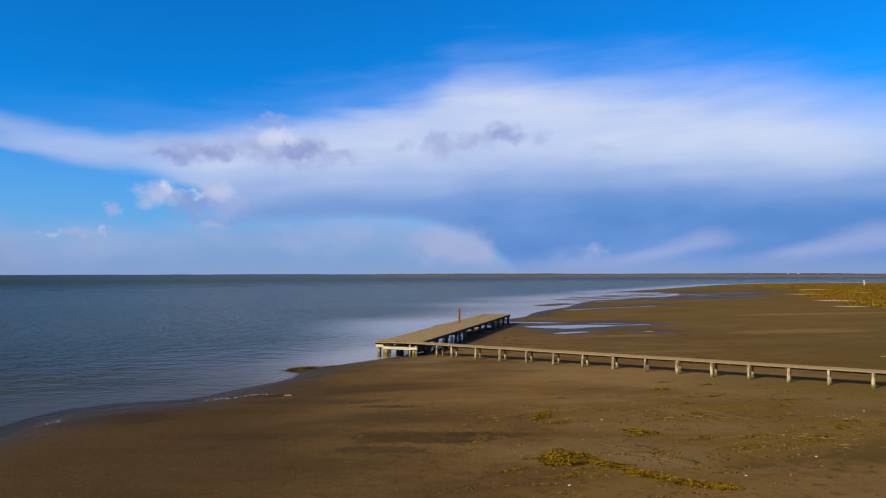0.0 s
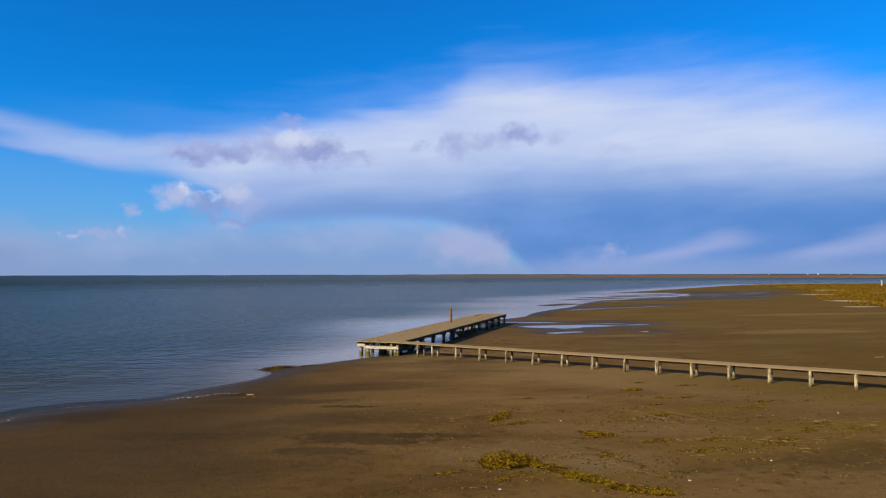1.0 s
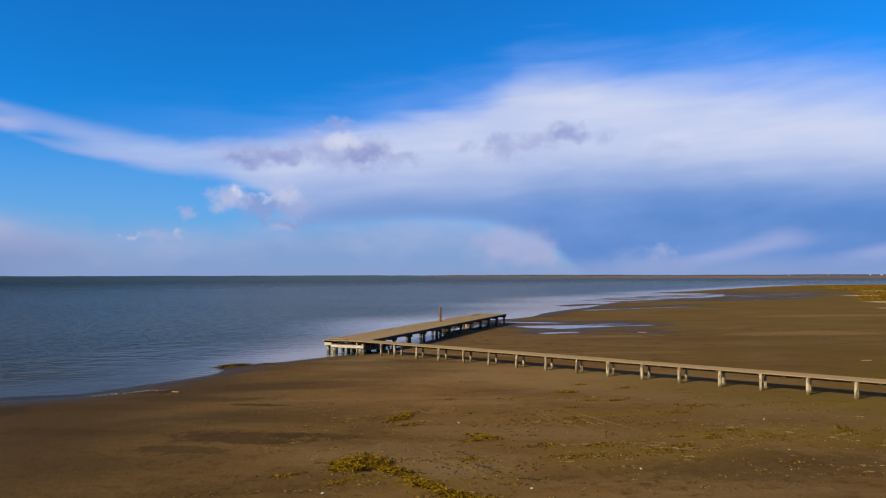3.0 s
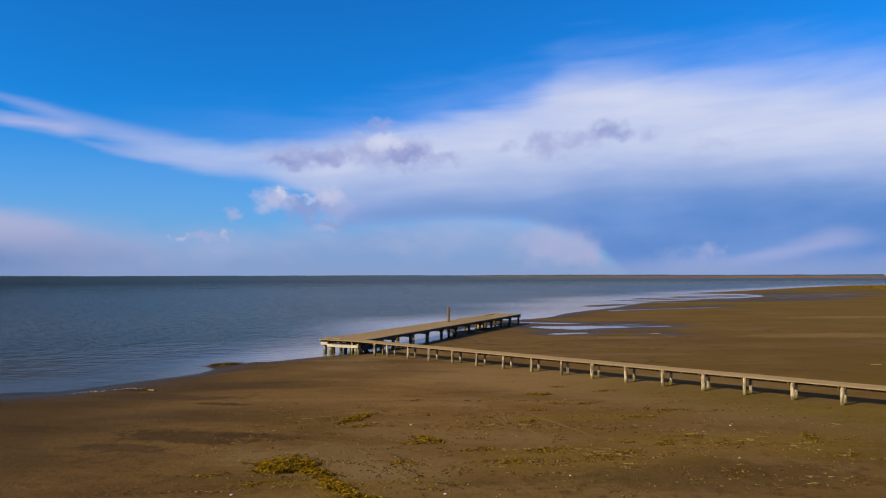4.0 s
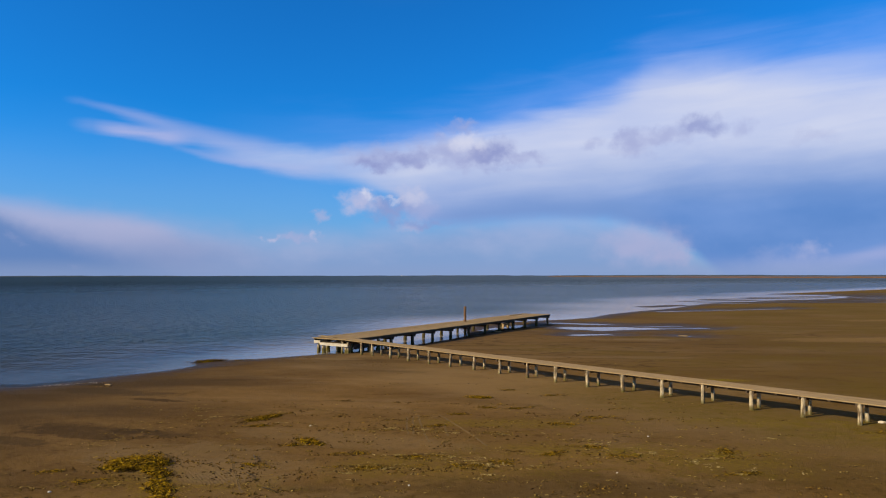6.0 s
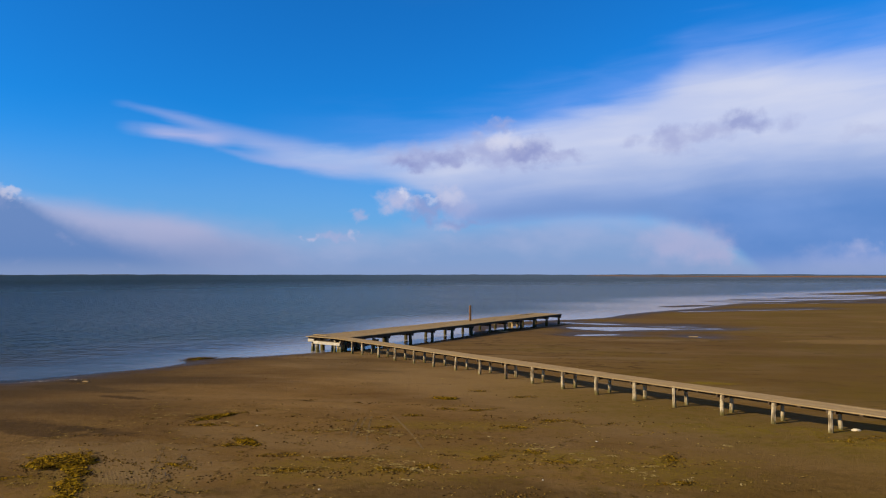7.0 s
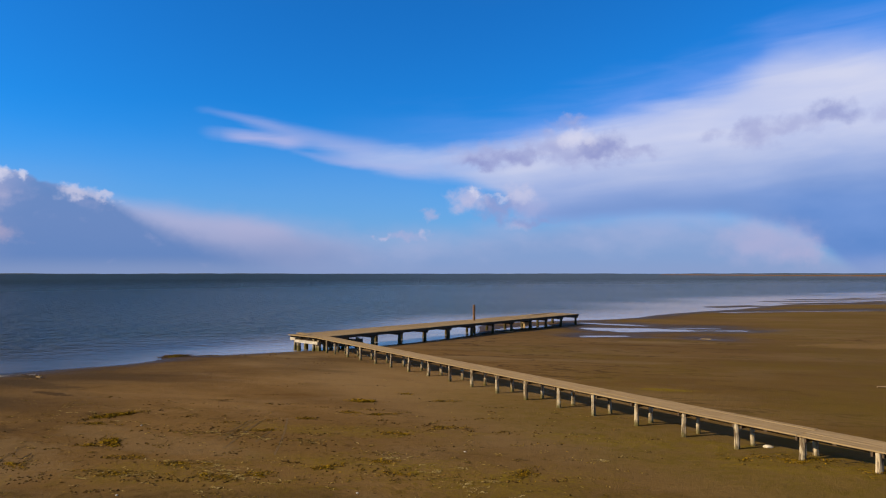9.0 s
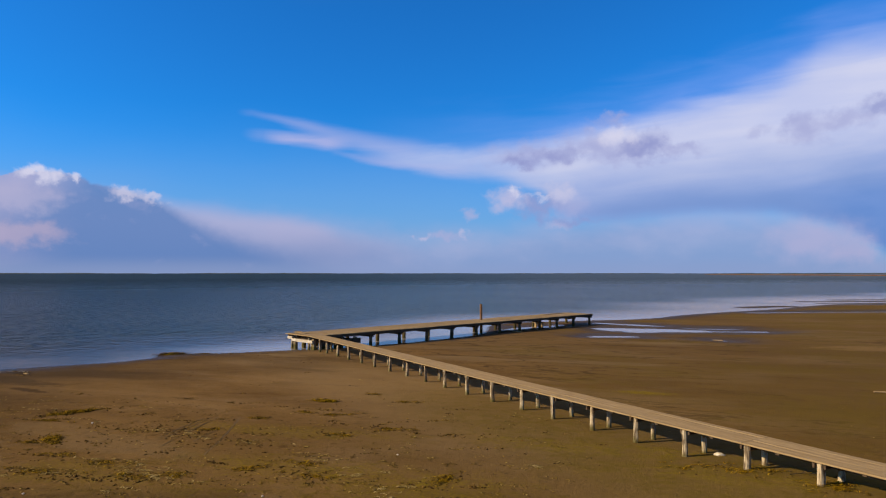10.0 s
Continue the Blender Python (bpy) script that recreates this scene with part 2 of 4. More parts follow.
def set_in(bsdf, name, v):
    Val.tree.links.new(v.s if isinstance(v, Val) else v, bsdf.inputs[name])


def sand_material():
    m, b = material("sand", 0.85, spec=0.06)
    x, y, z = position()
    u = x * 0.736 - y * 0.677          # along the walkway
    v = x * 0.677 + y * 0.736
    p = vec(x, y, 0.0)
    broad = fbm(vec(x * 0.45, y, 0.0), 0.13, 6, 0.6, 0.5)
    mid = fbm(vec(x * 0.5, y, 2.0), 0.55, 7, 0.66, 0.4)
    clod = fbm(p, 1.9, 8, 0.72, 0.2)
    grain = fbm(p, 7.0, 6, 0.75)
    speck = fbm(p, 30.0, 3, 0.65)
    shore = attribute("shore")         # metres from the water's edge
    wet = step(shore / (1.0 + step(y, 60.0, 140.0) * 0.5) + (mid - 0.5) * 7.0 + (broad - 0.5) * 5.0, 4.2, 0.0)
    col = mixed(step(broad, 0.32, 0.66), (0.112, 0.064, 0.022), (0.185, 0.112, 0.042))
    col = mixed(step(mid, 0.52, 0.70) * 0.55, col, (0.078, 0.044, 0.013))
    col = mixed(step(grain, 0.50, 0.78) * 0.45, col, (0.250, 0.155, 0.046))
    col = mixed(step(speck, 0.56, 0.70) * 0.42, col, (0.045, 0.026, 0.009))
    dry = fbm(vec(x * 0.35, y, 6.0), 0.24, 6, 0.62, 0.5)
    col = mixed(step(dry, 0.48, 0.66) * (0.42 + step(y, 34.0, 46.0) * 0.16), col, (0.225, 0.155, 0.082))
    strand = step(y + (broad - 0.5) * 14.0 - x * 0.25, 33.0, 24.0)            # the littered strand
    col = mixed(step(clod, 0.52, 0.64) * (0.25 + strand * 0.35), col, (0.062, 0.034, 0.010))
    col = mixed(step(fbm(vec(x, y, 5.0), 11.0, 4, 0.7), 0.58, 0.70) * strand * 0.55, col, (0.300, 0.200, 0.070))
    upper = step(v + (broad - 0.5) * 6.0, 22.0, 27.0) * step(v + (broad - 0.5) * 4.0, 34.0, 31.0)    # dry ground before the walkway
    col = mixed(upper * 0.45, col, (0.235, 0.160, 0.078))
    col = mixed(strand * 0.20, col, (0.088, 0.052, 0.014))
    back = step(v + (broad - 0.5) * 5.0 + (mid - 0.5) * 3.0, 36.0, 42.0)        # damper flat behind it
    col = mixed(back * 0.42, col, (0.094, 0.060, 0.026))
    rill = Val.op("ABSOLUTE", fbm(vec(x * 0.28, y + x * 0.05, 3.0), 0.42, 4, 0.62, 0.9) - 0.5)       # drainage rills over the flat
    col = mixed(step(rill, 0.026, 0.006) * step(v, 33.0, 37.0) * step(broad, 0.42, 0.52) * step(y, 90.0, 60.0) * 0.70, col, (0.040, 0.026, 0.013))
    damp = step(x + (broad - 0.5) * 22.0 + (mid - 0.5) * 10.0 - (y - 25.0) * 0.12, -4.0, -19.0)   # damp low ground to the west, darkened further for the corner vignette
    col = mixed(damp * 0.82, col, (0.050, 0.033, 0.017))
    humus = step(x + (broad - 0.5) * 14.0, 4.0, 20.0) * step(y, 60.0, 40.0)      # browner, richer sand to the east
    col = mixed(humus * 0.42, col, mixed(step(mid, 0.40, 0.62), (0.088, 0.054, 0.009), (0.125, 0.078, 0.013)))
    # yellow-green algae film
    film = fbm(vec(x * 0.6, y, 9.0), 0.17, 5, 0.65)
    algae = step(film + (fbm(p, 1.6, 5, 0.65) - 0.5) * 0.5 + (x - 4.0) * 0.006, 0.52, 0.80)
    col = mixed(algae * 0.42, col, (0.120, 0.086, 0.009))
    green = step(v + (broad - 0.5) * 3.0, 25.5, 28.5) * step(v + (mid - 0.5) * 2.0, 33.5, 31.0) * step(u + (broad - 0.5) * 8.0, -24.0, -12.0)     # algae along the walkway's feet
    col = mixed(green * (0.25 + step(clod, 0.40, 0.62) * 0.35), col, (0.105, 0.078, 0.008))
    # golden marsh sward under the far grass
    sward = step((x - 86.0) - (y - 100.0) * 0.58 + (broad - 0.5) * 14.0, -1.0, 3.0) * step(y, 90.0, 100.0)
    col = mixed(sward * 0.80, col, mixed(step(film, 0.42, 0.60), (0.110, 0.066, 0.010), (0.215, 0.135, 0.008)))
    # damp dark stains and dry pale ones
    rag = (mid - 0.5) * 2.8 + (clod - 0.5) * 2.2 + (grain - 0.5) * 0.8
    slant = vec(x, y + x * 0.20)
    for cx, cy, rx, ry, tone, much in ((-24.0, 30.4, 2.6, 2.2, (0.034, 0.027, 0.020), 0.60), (-5.8, 20.6, 4.6, 2.4, (0.190, 0.130, 0.064), 0.50), (-2.0, 23.6, 5.0, 1.2, (0.190, 0.130, 0.064), 0.40), (4.5, 18.4, 6.5, 1.9, (0.062, 0.040, 0.014), 0.50), (12.0, 20.5, 5.0, 2.0, (0.075, 0.048, 0.012), 0.40), (-11.5, 24.0, 4.0, 1.2, (0.044, 0.028, 0.014), 0.72), (-13.2, 22.4, 1.8, 0.6, (0.044, 0.030, 0.016), 0.6), (-19.0, 25.6, 3.0, 0.8, (0.046, 0.030, 0.015), 0.6), (-18.4, 34.6, 2.0, 0.6, (0.034, 0.024, 0.014), 0.8), (-9.0, 23.9, 2.4, 0.5, (0.046, 0.030, 0.015), 0.6), (-3.65, 30.4, 1.0, 0.2, (0.06, 0.036, 0.012), 0.6), (-2.7, 39.7, 2.2, 0.5, (0.06, 0.038, 0.016), 0.35), (14.0, 58.6, 3.4, 0.35, (0.05, 0.033, 0.018), 0.6), (20.5, 57.5, 2.6, 0.3, (0.05, 0.033, 0.018), 0.6), (9.5, 52.0, 3.0, 0.3, (0.05, 0.033, 0.018), 0.3), (16.5, 61.5, 5.0, 0.9, (0.20, 0.145, 0.075), 0.35), (12.0, 47.5, 5.0, 0.9, (0.20, 0.145, 0.075), 0.35), (4.0, 47.0, 4.0, 1.4, (0.20, 0.145, 0.075), 0.4), (-12.1, 30.0, 1.6, 0.4, (0.045, 0.028, 0.013), 0.8), (-15.5, 32.0, 4.0, 0.9, (0.05, 0.034, 0.018), 0.6),
                                       (-3.6, 44.2, 3.6, 0.9, (0.060, 0.038, 0.017), 0.40), (-8.0, 45.5, 2.4, 0.7, (0.20, 0.145, 0.075), 0.45),
                                       (36.0, 62.0, 11.0, 3.0, (0.25, 0.165, 0.07), 0.4), (60.0, 88.0, 18.0, 3.0, (0.25, 0.165, 0.07), 0.4), (81.5, 105.5, 5.0, 1.8, (0.55, 0.46, 0.32), 0.7), (98.5, 128.0, 4.4, 4.4, (0.60, 0.52, 0.38), 0.7), (124.5, 169.3, 6.0, 4.0, (0.60, 0.52, 0.38), 0.8),
                                       (164.8, 214.6, 7.0, 5.0, (0.60, 0.52, 0.38), 0.8), (154.0, 179.5, 4.0, 2.5, (0.50, 0.42, 0.28), 0.6)):
        d = oval(slant, cx, cy + 0.20 * cx, rx, ry) if cx < 0 else oval(p, cx, cy, rx, ry)
        col = mixed(step(d * d - rag, 1.0, 0.3) * much, col, tone)
    flecked = step(grain + (speck - 0.5) * 0.5, 0.44, 0.60) * 0.42 + 0.10
    rag_wide = rag * 1.3
    for cx, cy, rx, ry in ((1.6, 20.4, 4.2, 1.7), (9.8, 21.6, 4.0, 2.4), (15.2, 37.8, 1.6, 0.5), (18.4, 25.0, 3.4, 1.5), (5.4, 22.4, 3.0, 1.6), (-5.6, 18.4, 3.4, 1.6), (14.0, 27.0, 6.0, 0.9), (3.2, 26.4, 5.0, 1.0), (15.2, 37.8, 1.9, 0.5), (15.3, 37.8, 1.6, 0.4), (15.0, 37.6, 1.2, 0.35), (10.2, 22.6, 0.9, 0.7), (10.3, 22.4, 0.6, 0.5), (12.5, 17.8, 2.2, 0.9)):
        d = oval(p, cx, cy, rx, ry)
        col = mixed(step(d * d - rag_wide, 1.0, -0.4) * flecked, col, (0.190, 0.140, 0.008))
    patch = step(oval(p, -4.5, 19.0, 1.25, 0.75) + (mid - 0.5) * 1.6, 1.05, 0.6)          # a patch of ripple marks
    marks = Val.op("SINE", x * 52.0 + y * 40.0 + (clod - 0.5) * 5.0 + (mid - 0.5) * 7.0) * patch
    col = mixed(step(marks, 0.0, 0.8) * 0.10, col, (0.055, 0.036, 0.022))
    col = mixed(patch * 0.25, col, (0.20, 0.15, 0.10))
    col = mixed(wet * 0.80, col, (0.036, 0.026, 0.016))
    set_in(b, "Base Color", tinted(col, (0.93, 0.89, 0.82)))
    set_in(b, "Roughness", 0.95 - wet * 0.40)
    set_in(b, "Specular IOR Level", 0.02 + wet * 0.09)
    ripple = fbm(vec(u * 0.5, v * 2.2, 0.0), 3.2, 3, 0.5, 0.8)
    bump(b, marks * 0.025 + mid * 1.3 + clod * 0.55 + grain * 0.30 + ripple * 0.12 + speck * 0.12, 1.0, 0.06)
    return m


def water_material():
    m, b = material("water", 0.06)
    b.inputs["IOR"].default_value = 1.333
    x, y, z = position()
    shore = attribute("shore")                      # negative out on the water
    p = vec(x * 0.8 + y * 0.2, y, 0.0)
    gust = fbm(vec(x * 0.5, y, 5.0), 0.035, 4, 0.55)
    waves = fbm(p, 0.55, 3, 0.6, 0.3) + fbm(vec(x * 0.8, y * 1.15, 3.0), 1.7, 3, 0.6, 0.3) * 0.42 + fbm(p, 0.13, 2, 0.5) * 0.8
    west_dim = step(x / (y + 30.0), 0.05, -0.62)           # clear-sky reflection on that side, darkened into the base colour
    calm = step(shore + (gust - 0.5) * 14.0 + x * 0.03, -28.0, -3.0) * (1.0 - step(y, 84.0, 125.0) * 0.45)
    # Shallows: sand showing through, with pale cloud sheen in the colour by the pier.
    col = mixed(step(shore + (gust - 0.5) * 6.0, -22.0, -0.5), mixed(step(gust, 0.35, 0.65), mixed(west_dim, (0.038, 0.056, 0.058), (0.017, 0.026, 0.027)), mixed(west_dim, (0.056, 0.070, 0.073), (0.022, 0.032, 0.033))), mixed(step(x, -9.0, -21.0), (0.290, 0.260, 0.255), (0.046, 0.045, 0.045)))
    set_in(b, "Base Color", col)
    set_in(b, "Roughness", 0.22 - calm * 0.10 + step(shore, -40.0, -420.0) * 0.22)
    near = step(x, -9.0, -21.0) * step(y, 62.0, 45.0) * step(shore, -30.0, -4.0)     # turbid shallows under the strand
    set_in(b, "Specular IOR Level", (1.0 - near * 0.65) * (0.070 + calm * 0.10 * (1.0 - step(x, -9.0, -21.0) * step(y, 60.0, 45.0) * 0.95)) * (1.0 - west_dim * 0.82))
    set_in(b, "Alpha", step(shore + (gust - 0.5) * 1.6 + step(x, -17.0, -26.0) * 0.9, 0.10, -0.40) * 0.55 + 0.45)
    far = step(shore, -110.0, -700.0)
    bump(b, waves * (1.04 - calm) * (1.0 - far * 0.8), 1.0, 1.1)
    return m


def wood_material(name, dark, pale, foot=None, scale=1.0, rough=0.85, vary=0.30):
    """Weathered timber with grain along the object's x; foot: the colour of weed and slime near the ground."""
    m, b = material(name, rough, spec=0.08)
    s = Val.tree.nodes.new("ShaderNodeSeparateXYZ")
    Val.tree.links.new(coords(), s.inputs[0])
    x, y, z = (Val(o) for o in s.outputs)
    r = Val(Val.tree.nodes.new("ShaderNodeObjectInfo").outputs["Random"])
    grain = fbm(vec(x * 1.2 + r * 50.0, y * 22.0, z * 22.0), scale, 4, 0.6, 0.3)
    blotch = fbm(vec(x + r * 31.0, y * 2.0, z * 2.0), 1.7 * scale, 5, 0.6)
    col = mixed(step(grain + (blotch - 0.5) * 0.7, 0.30, 0.72), dark, pale)
    col = mixed(r * vary, col, tuple(0.62 * c for c in dark))
    col = mixed(step(blotch, 0.58, 0.75) * 0.4, col, tuple(0.45 * c for c in dark))
    if foot:
        px, py, pz = position()
        slime = step(pz + (fbm(vec(px, py, pz), 6.0, 3, 0.6) - 0.5) * 0.5, 0.34, 0.02)
        col = mixed(slime * 0.85, col, foot)
    set_in(b, "Base Color", col)
    bump(b, grain + blotch * 0.5, 0.6, 0.012)
    return m


def upright_wood(name, dark, pale, foot):
    """As wood_material, with the grain upright."""
    m, b = material(name, 0.85, spec=0.08)
    x, y, z = position()
    r = Val(Val.tree.nodes.new("ShaderNodeObjectInfo").outputs["Random"])
    grain = fbm(vec(x * 24.0, y * 24.0, z * 1.6 + r * 40.0), 1.0, 4, 0.6, 0.4)
    blotch = fbm(vec(x * 2.0, y * 2.0, z + r * 9.0), 2.2, 5, 0.6)
    col = mixed(step(grain + (blotch - 0.5) * 1.3, 0.34, 0.66), dark, pale)
    col = mixed(r * 0.25, col, tuple(0.6 * c for c in dark))
    slime = step(z + (fbm(vec(x, y, z), 7.0, 3, 0.6) - 0.5) * 0.45, 0.30, 0.0)
    col = mixed(slime * 0.85, col, foot)
    set_in(b, "Base Color", col)
    bump(b, grain + blotch * 0.4, 0.7, 0.015)
    return m


def plain_material(name, a, c, scale=6.0, rough=0.85, height=0.01):
    """Two tones broken up by noise."""
    m, b = material(name, rough, spec=0.06)
    x, y, z = position()
    n = fbm(vec(x, y, z), scale, 5, 0.65)
    set_in(b, "Base Color", mixed(step(n, 0.30, 0.70), a, c))
    bump(b, n, 0.6, height)
    return m


def straw_material(name, a, c, d):
    """Tone by strand: each loose island its own mix of three colours."""
    m, b = material(name, 0.85, spec=0.05)
    r = Val(Val.tree.nodes.new("ShaderNodeNewGeometry").outputs["Random Per Island"])
    x, y, z = position()
    n = fbm(vec(x, y, z), 3.4, 3, 0.6)
    col = mixed(step(r + (n - 0.5) * 2.2, 0.0, 0.8), a, c)
    set_in(b, "Base Color", mixed(step(r, 0.72, 1.0), col, d))
    return m


SAND = sand_material()
WATER = water_material()
DECK = wood_material("deck_timber", (0.255, 0.173, 0.082), (0.335, 0.236, 0.118), vary=0.14)
# Near black: the shade under the decks is included in the base colour.
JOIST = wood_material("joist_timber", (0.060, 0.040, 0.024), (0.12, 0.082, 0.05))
PALE = wood_material("whitewashed_timber", (0.38, 0.325, 0.245), (0.62, 0.56, 0.44))
POST = upright_wood("post_timber", (0.13, 0.092, 0.054), (0.50, 0.405, 0.255), (0.085, 0.070, 0.012))
PIERPOST = upright_wood("pier_post_timber", (0.085, 0.058, 0.034), (0.19, 0.14, 0.085), (0.055, 0.045, 0.012))
RUST = upright_wood("tarred_pole_timber", (0.13, 0.070, 0.035), (0.25, 0.145, 0.078), (0.07, 0.06, 0.02))
WEED = straw_material("seaweed", (0.024, 0.014, 0.001), (0.205, 0.114, 0.003), (0.37, 0.228, 0.007))
WEEDBED = plain_material("seaweed_mat", (0.018, 0.011, 0.001), (0.150, 0.098, 0.003), 12.0, 0.9, 0.03)
LITTER = straw_material("beach_litter", (0.040, 0.024, 0.007), (0.16, 0.098, 0.014), (0.33, 0.23, 0.06))
STRAW = straw_material("bleached_straw", (0.15, 0.100, 0.028), (0.27, 0.190, 0.055), (0.42, 0.315, 0.125))
CRUMB = straw_material("weed_crumb", (0.034, 0.018, 0.005), (0.085, 0.046, 0.010), (0.185, 0.110, 0.020))
GRASS = straw_material("marsh_grass", (0.090, 0.047, 0.005), (0.185, 0.104, 0.006), (0.27, 0.165, 0.012))
FARLAND = plain_material("far_marsh_land", (0.16, 0.070, 0.024), (0.27, 0.130, 0.036), 0.03, 0.9, 0.2)
# The coast's base colour has the blue-grey of distance haze mixed in.
COAST = plain_material("hazed_coast_land", (0.045, 0.06, 0.07), (0.08, 0.095, 0.10), 0.01, 0.95, 0.3)
WHITE = plain_material("white_render", (0.38, 0.37, 0.37), (0.50, 0.49, 0.48), 0.4, 0.7)
ROOF = plain_material("far_roof", (0.30, 0.26, 0.24), (0.42, 0.38, 0.35), 0.4, 0.8)
STONE = plain_material("pale_stone", (0.44, 0.37, 0.26), (0.66, 0.57, 0.42), 14.0, 0.85, 0.02)
SHELL = plain_material("bleached_shell", (0.42, 0.38, 0.30), (0.62, 0.58, 0.48), 30.0, 0.6, 0.004)
TRACK = plain_material("trodden_sand", (0.098, 0.062, 0.024), (0.150, 0.096, 0.038), 9.0, 0.9, 0.03)
DARKWET = plain_material("wet_black_weed", (0.018, 0.016, 0.010), (0.045, 0.038, 0.020), 12.0, 0.5, 0.02)


# ------------------------------------------------------------------ mesh helpers
def mesh_of(name, bm, mat, smooth=False):
    me = bpy.data.meshes.new(name)
    bm.normal_update()
    bm.to_mesh(me)
    bm.free()
    me.materials.append(mat)
    if smooth:
        me.shade_smooth()
    return me


def part(name, bm, mat, parent, label="", m=None, smooth=False):
    ob = new(name, bm if isinstance(bm, bpy.types.Mesh) else mesh_of(name, bm, mat, smooth))
    ob.parent = parent
    if m is not None:
        ob.matrix_basis = m
    if label:
        ob["label"] = label
    return ob


def thing(name, bm, mat, label, category, m=None, group="", kind="", smooth=False):
    ob = new(name, bm if isinstance(bm, bpy.types.Mesh) else mesh_of(name, bm, mat, smooth))
    if m is not None:
        ob.matrix_basis = m
    return tagged(ob, label, category, group, kind)


def empty(name, label, category, m=None, group="", kind=""):
    ob = new(name)
    if m is not None:
        ob.matrix_basis = m
    return tagged(ob, label, category, group, kind)


def timber(sx, sy, sz, bevel=0.01, uneven=0.006, rnd=random):
    """A sawn timber sx by sy by sz, centred, its long edges worn."""
    bm = bmesh.new()
    bmesh.ops.create_cube(bm, size=1.0)
    for v in bm.verts:
        v.co = Vector((v.co.x * sx, v.co.y * sy, v.co.z * sz))
        v.co += Vector((0, rnd.uniform(-1, 1) * uneven, rnd.uniform(-1, 1) * uneven))
    if bevel:
        axis = max(range(3), key=lambda i: (sx, sy, sz)[i])
        longs = [e for e in bm.edges if abs((e.verts[0].co - e.verts[1].co)[axis]) > 0.5 * (sx, sy, sz)[axis]]
        bmesh.ops.bevel(bm, geom=longs, offset=bevel, segments=1, affect="EDGES")
    return bm


def pile(height, r, rnd, sides=9, below=0.25, taper=0.88):
    """An upright, slightly crooked and eroded pile from below the ground to height."""
    bm = bmesh.new()
    levels = [-below, 0.0, 0.12, 0.3 * height, 0.6 * height, 0.92 * height, height]
    ph = rnd.uniform(0, 6.28)
    lobes = [1 + rnd.uniform(-0.14, 0.14) for _ in range(sides)]
    rings = []
    bend = Vector((rnd.uniform(-1, 1), rnd.uniform(-1, 1), 0)) * 0.010
    for z in levels:
        f = max(0.0, z / height)
        rr = r * (1.0 - (1 - taper) * f) * (1.06 if z < 0.1 else 1.0) * (0.9 if z == height else 1.0)
        off = bend * math.sin(f * 3.1)
        rings.append([bm.verts.new((off.x + rr * lobes[i] * math.cos(ph + i * 6.2832 / sides), off.y + rr * lobes[i] * math.sin(ph + i * 6.2832 / sides), z + (rnd.uniform(-0.012, 0.012) if z == height else 0))) for i in range(sides)])
    for a, b in zip(rings, rings[1:]):
        for i in range(sides):
            bm.faces.new((a[i], a[(i + 1) % sides], b[(i + 1) % sides], b[i]))
    bm.faces.new(rings[-1])
    bm.faces.new(list(reversed(rings[0])))
    return bm


# ------------------------------------------------------------------ the ground's form
def rounded(points, rounds=2):
    """Corners cut (Chaikin) of an open line."""
    p = np.array(points, float)
    for _ in range(rounds):
        q = np.empty((2 * len(p) - 2, 2))
        q[0::2], q[1::2] = 0.75 * p[:-1] + 0.25 * p[1:], 0.25 * p[:-1] + 0.75 * p[1:]
        p = np.vstack([p[:1], q, p[-1:]])
    return p


SHORE = [(-60, -60), (-36, 8), (-30, 22), (-27.6, 27.5), (-27.2, 31.0), (-26.3, 33.0), (-24.4, 34.0), (-21.2, 34.5), (-20.1, 36.6), (-18.8, 38.6), (-17.0, 40.6), (-16.3, 42.6), (-16.4, 44.0), (-17.7, 44.9),
         (-16.6, 45.7), (-14.4, 46.1), (-11.6, 48.6), (-9.0, 50.6), (-6.0, 53.6), (-2.4, 59.4), (0.6, 66.6), (0.2, 71.0), (-1.4, 77.5), (-0.2, 82.0), (5.0, 85.5), (8.6, 88.6), (13.0, 91.2),
         (16.5, 95.6), (19.0, 102), (23.0, 108), (28.0, 115), (33.5, 121), (38.5, 131), (47, 144), (54, 150), (64, 158), (80, 168), (92, 180), (100, 198), (90, 208), (84, 211), (83, 213), (90, 217), (107, 233), (135, 261), (212, 339), (260, 362), (420, 390), (1200, 430)]


def seg_dist(px, py, line):
    """Distance of points to an open line."""
    px, py = px.astype(np.float32), py.astype(np.float32)
    best = np.full(px.shape, 1e12, np.float32)
    for (ax, ay), (bx, by) in zip(line[:-1], line[1:]):
        ax, ay, dx, dy = np.float32(ax), np.float32(ay), np.float32(bx - ax), np.float32(by - ay)
        ox, oy = px - ax, py - ay
        t = np.clip((ox * dx + oy * dy) / (dx * dx + dy * dy + np.float32(1e-9)), 0, 1)
        ox -= t * dx
        oy -= t * dy
        np.minimum(best, ox * ox + oy * oy, out=best)
    return np.sqrt(best).astype(float)


def inside(px, py, ring):
    odd = np.zeros(px.shape, bool)
    for (ax, ay), (bx, by) in zip(ring, np.roll(ring, -1, 0)):
        if ay == by:
            continue
        hit = ((ay > py) != (by > py)) & (px < (bx - ax) * (py - ay) / (by - ay) + ax)
        odd ^= hit
    return odd


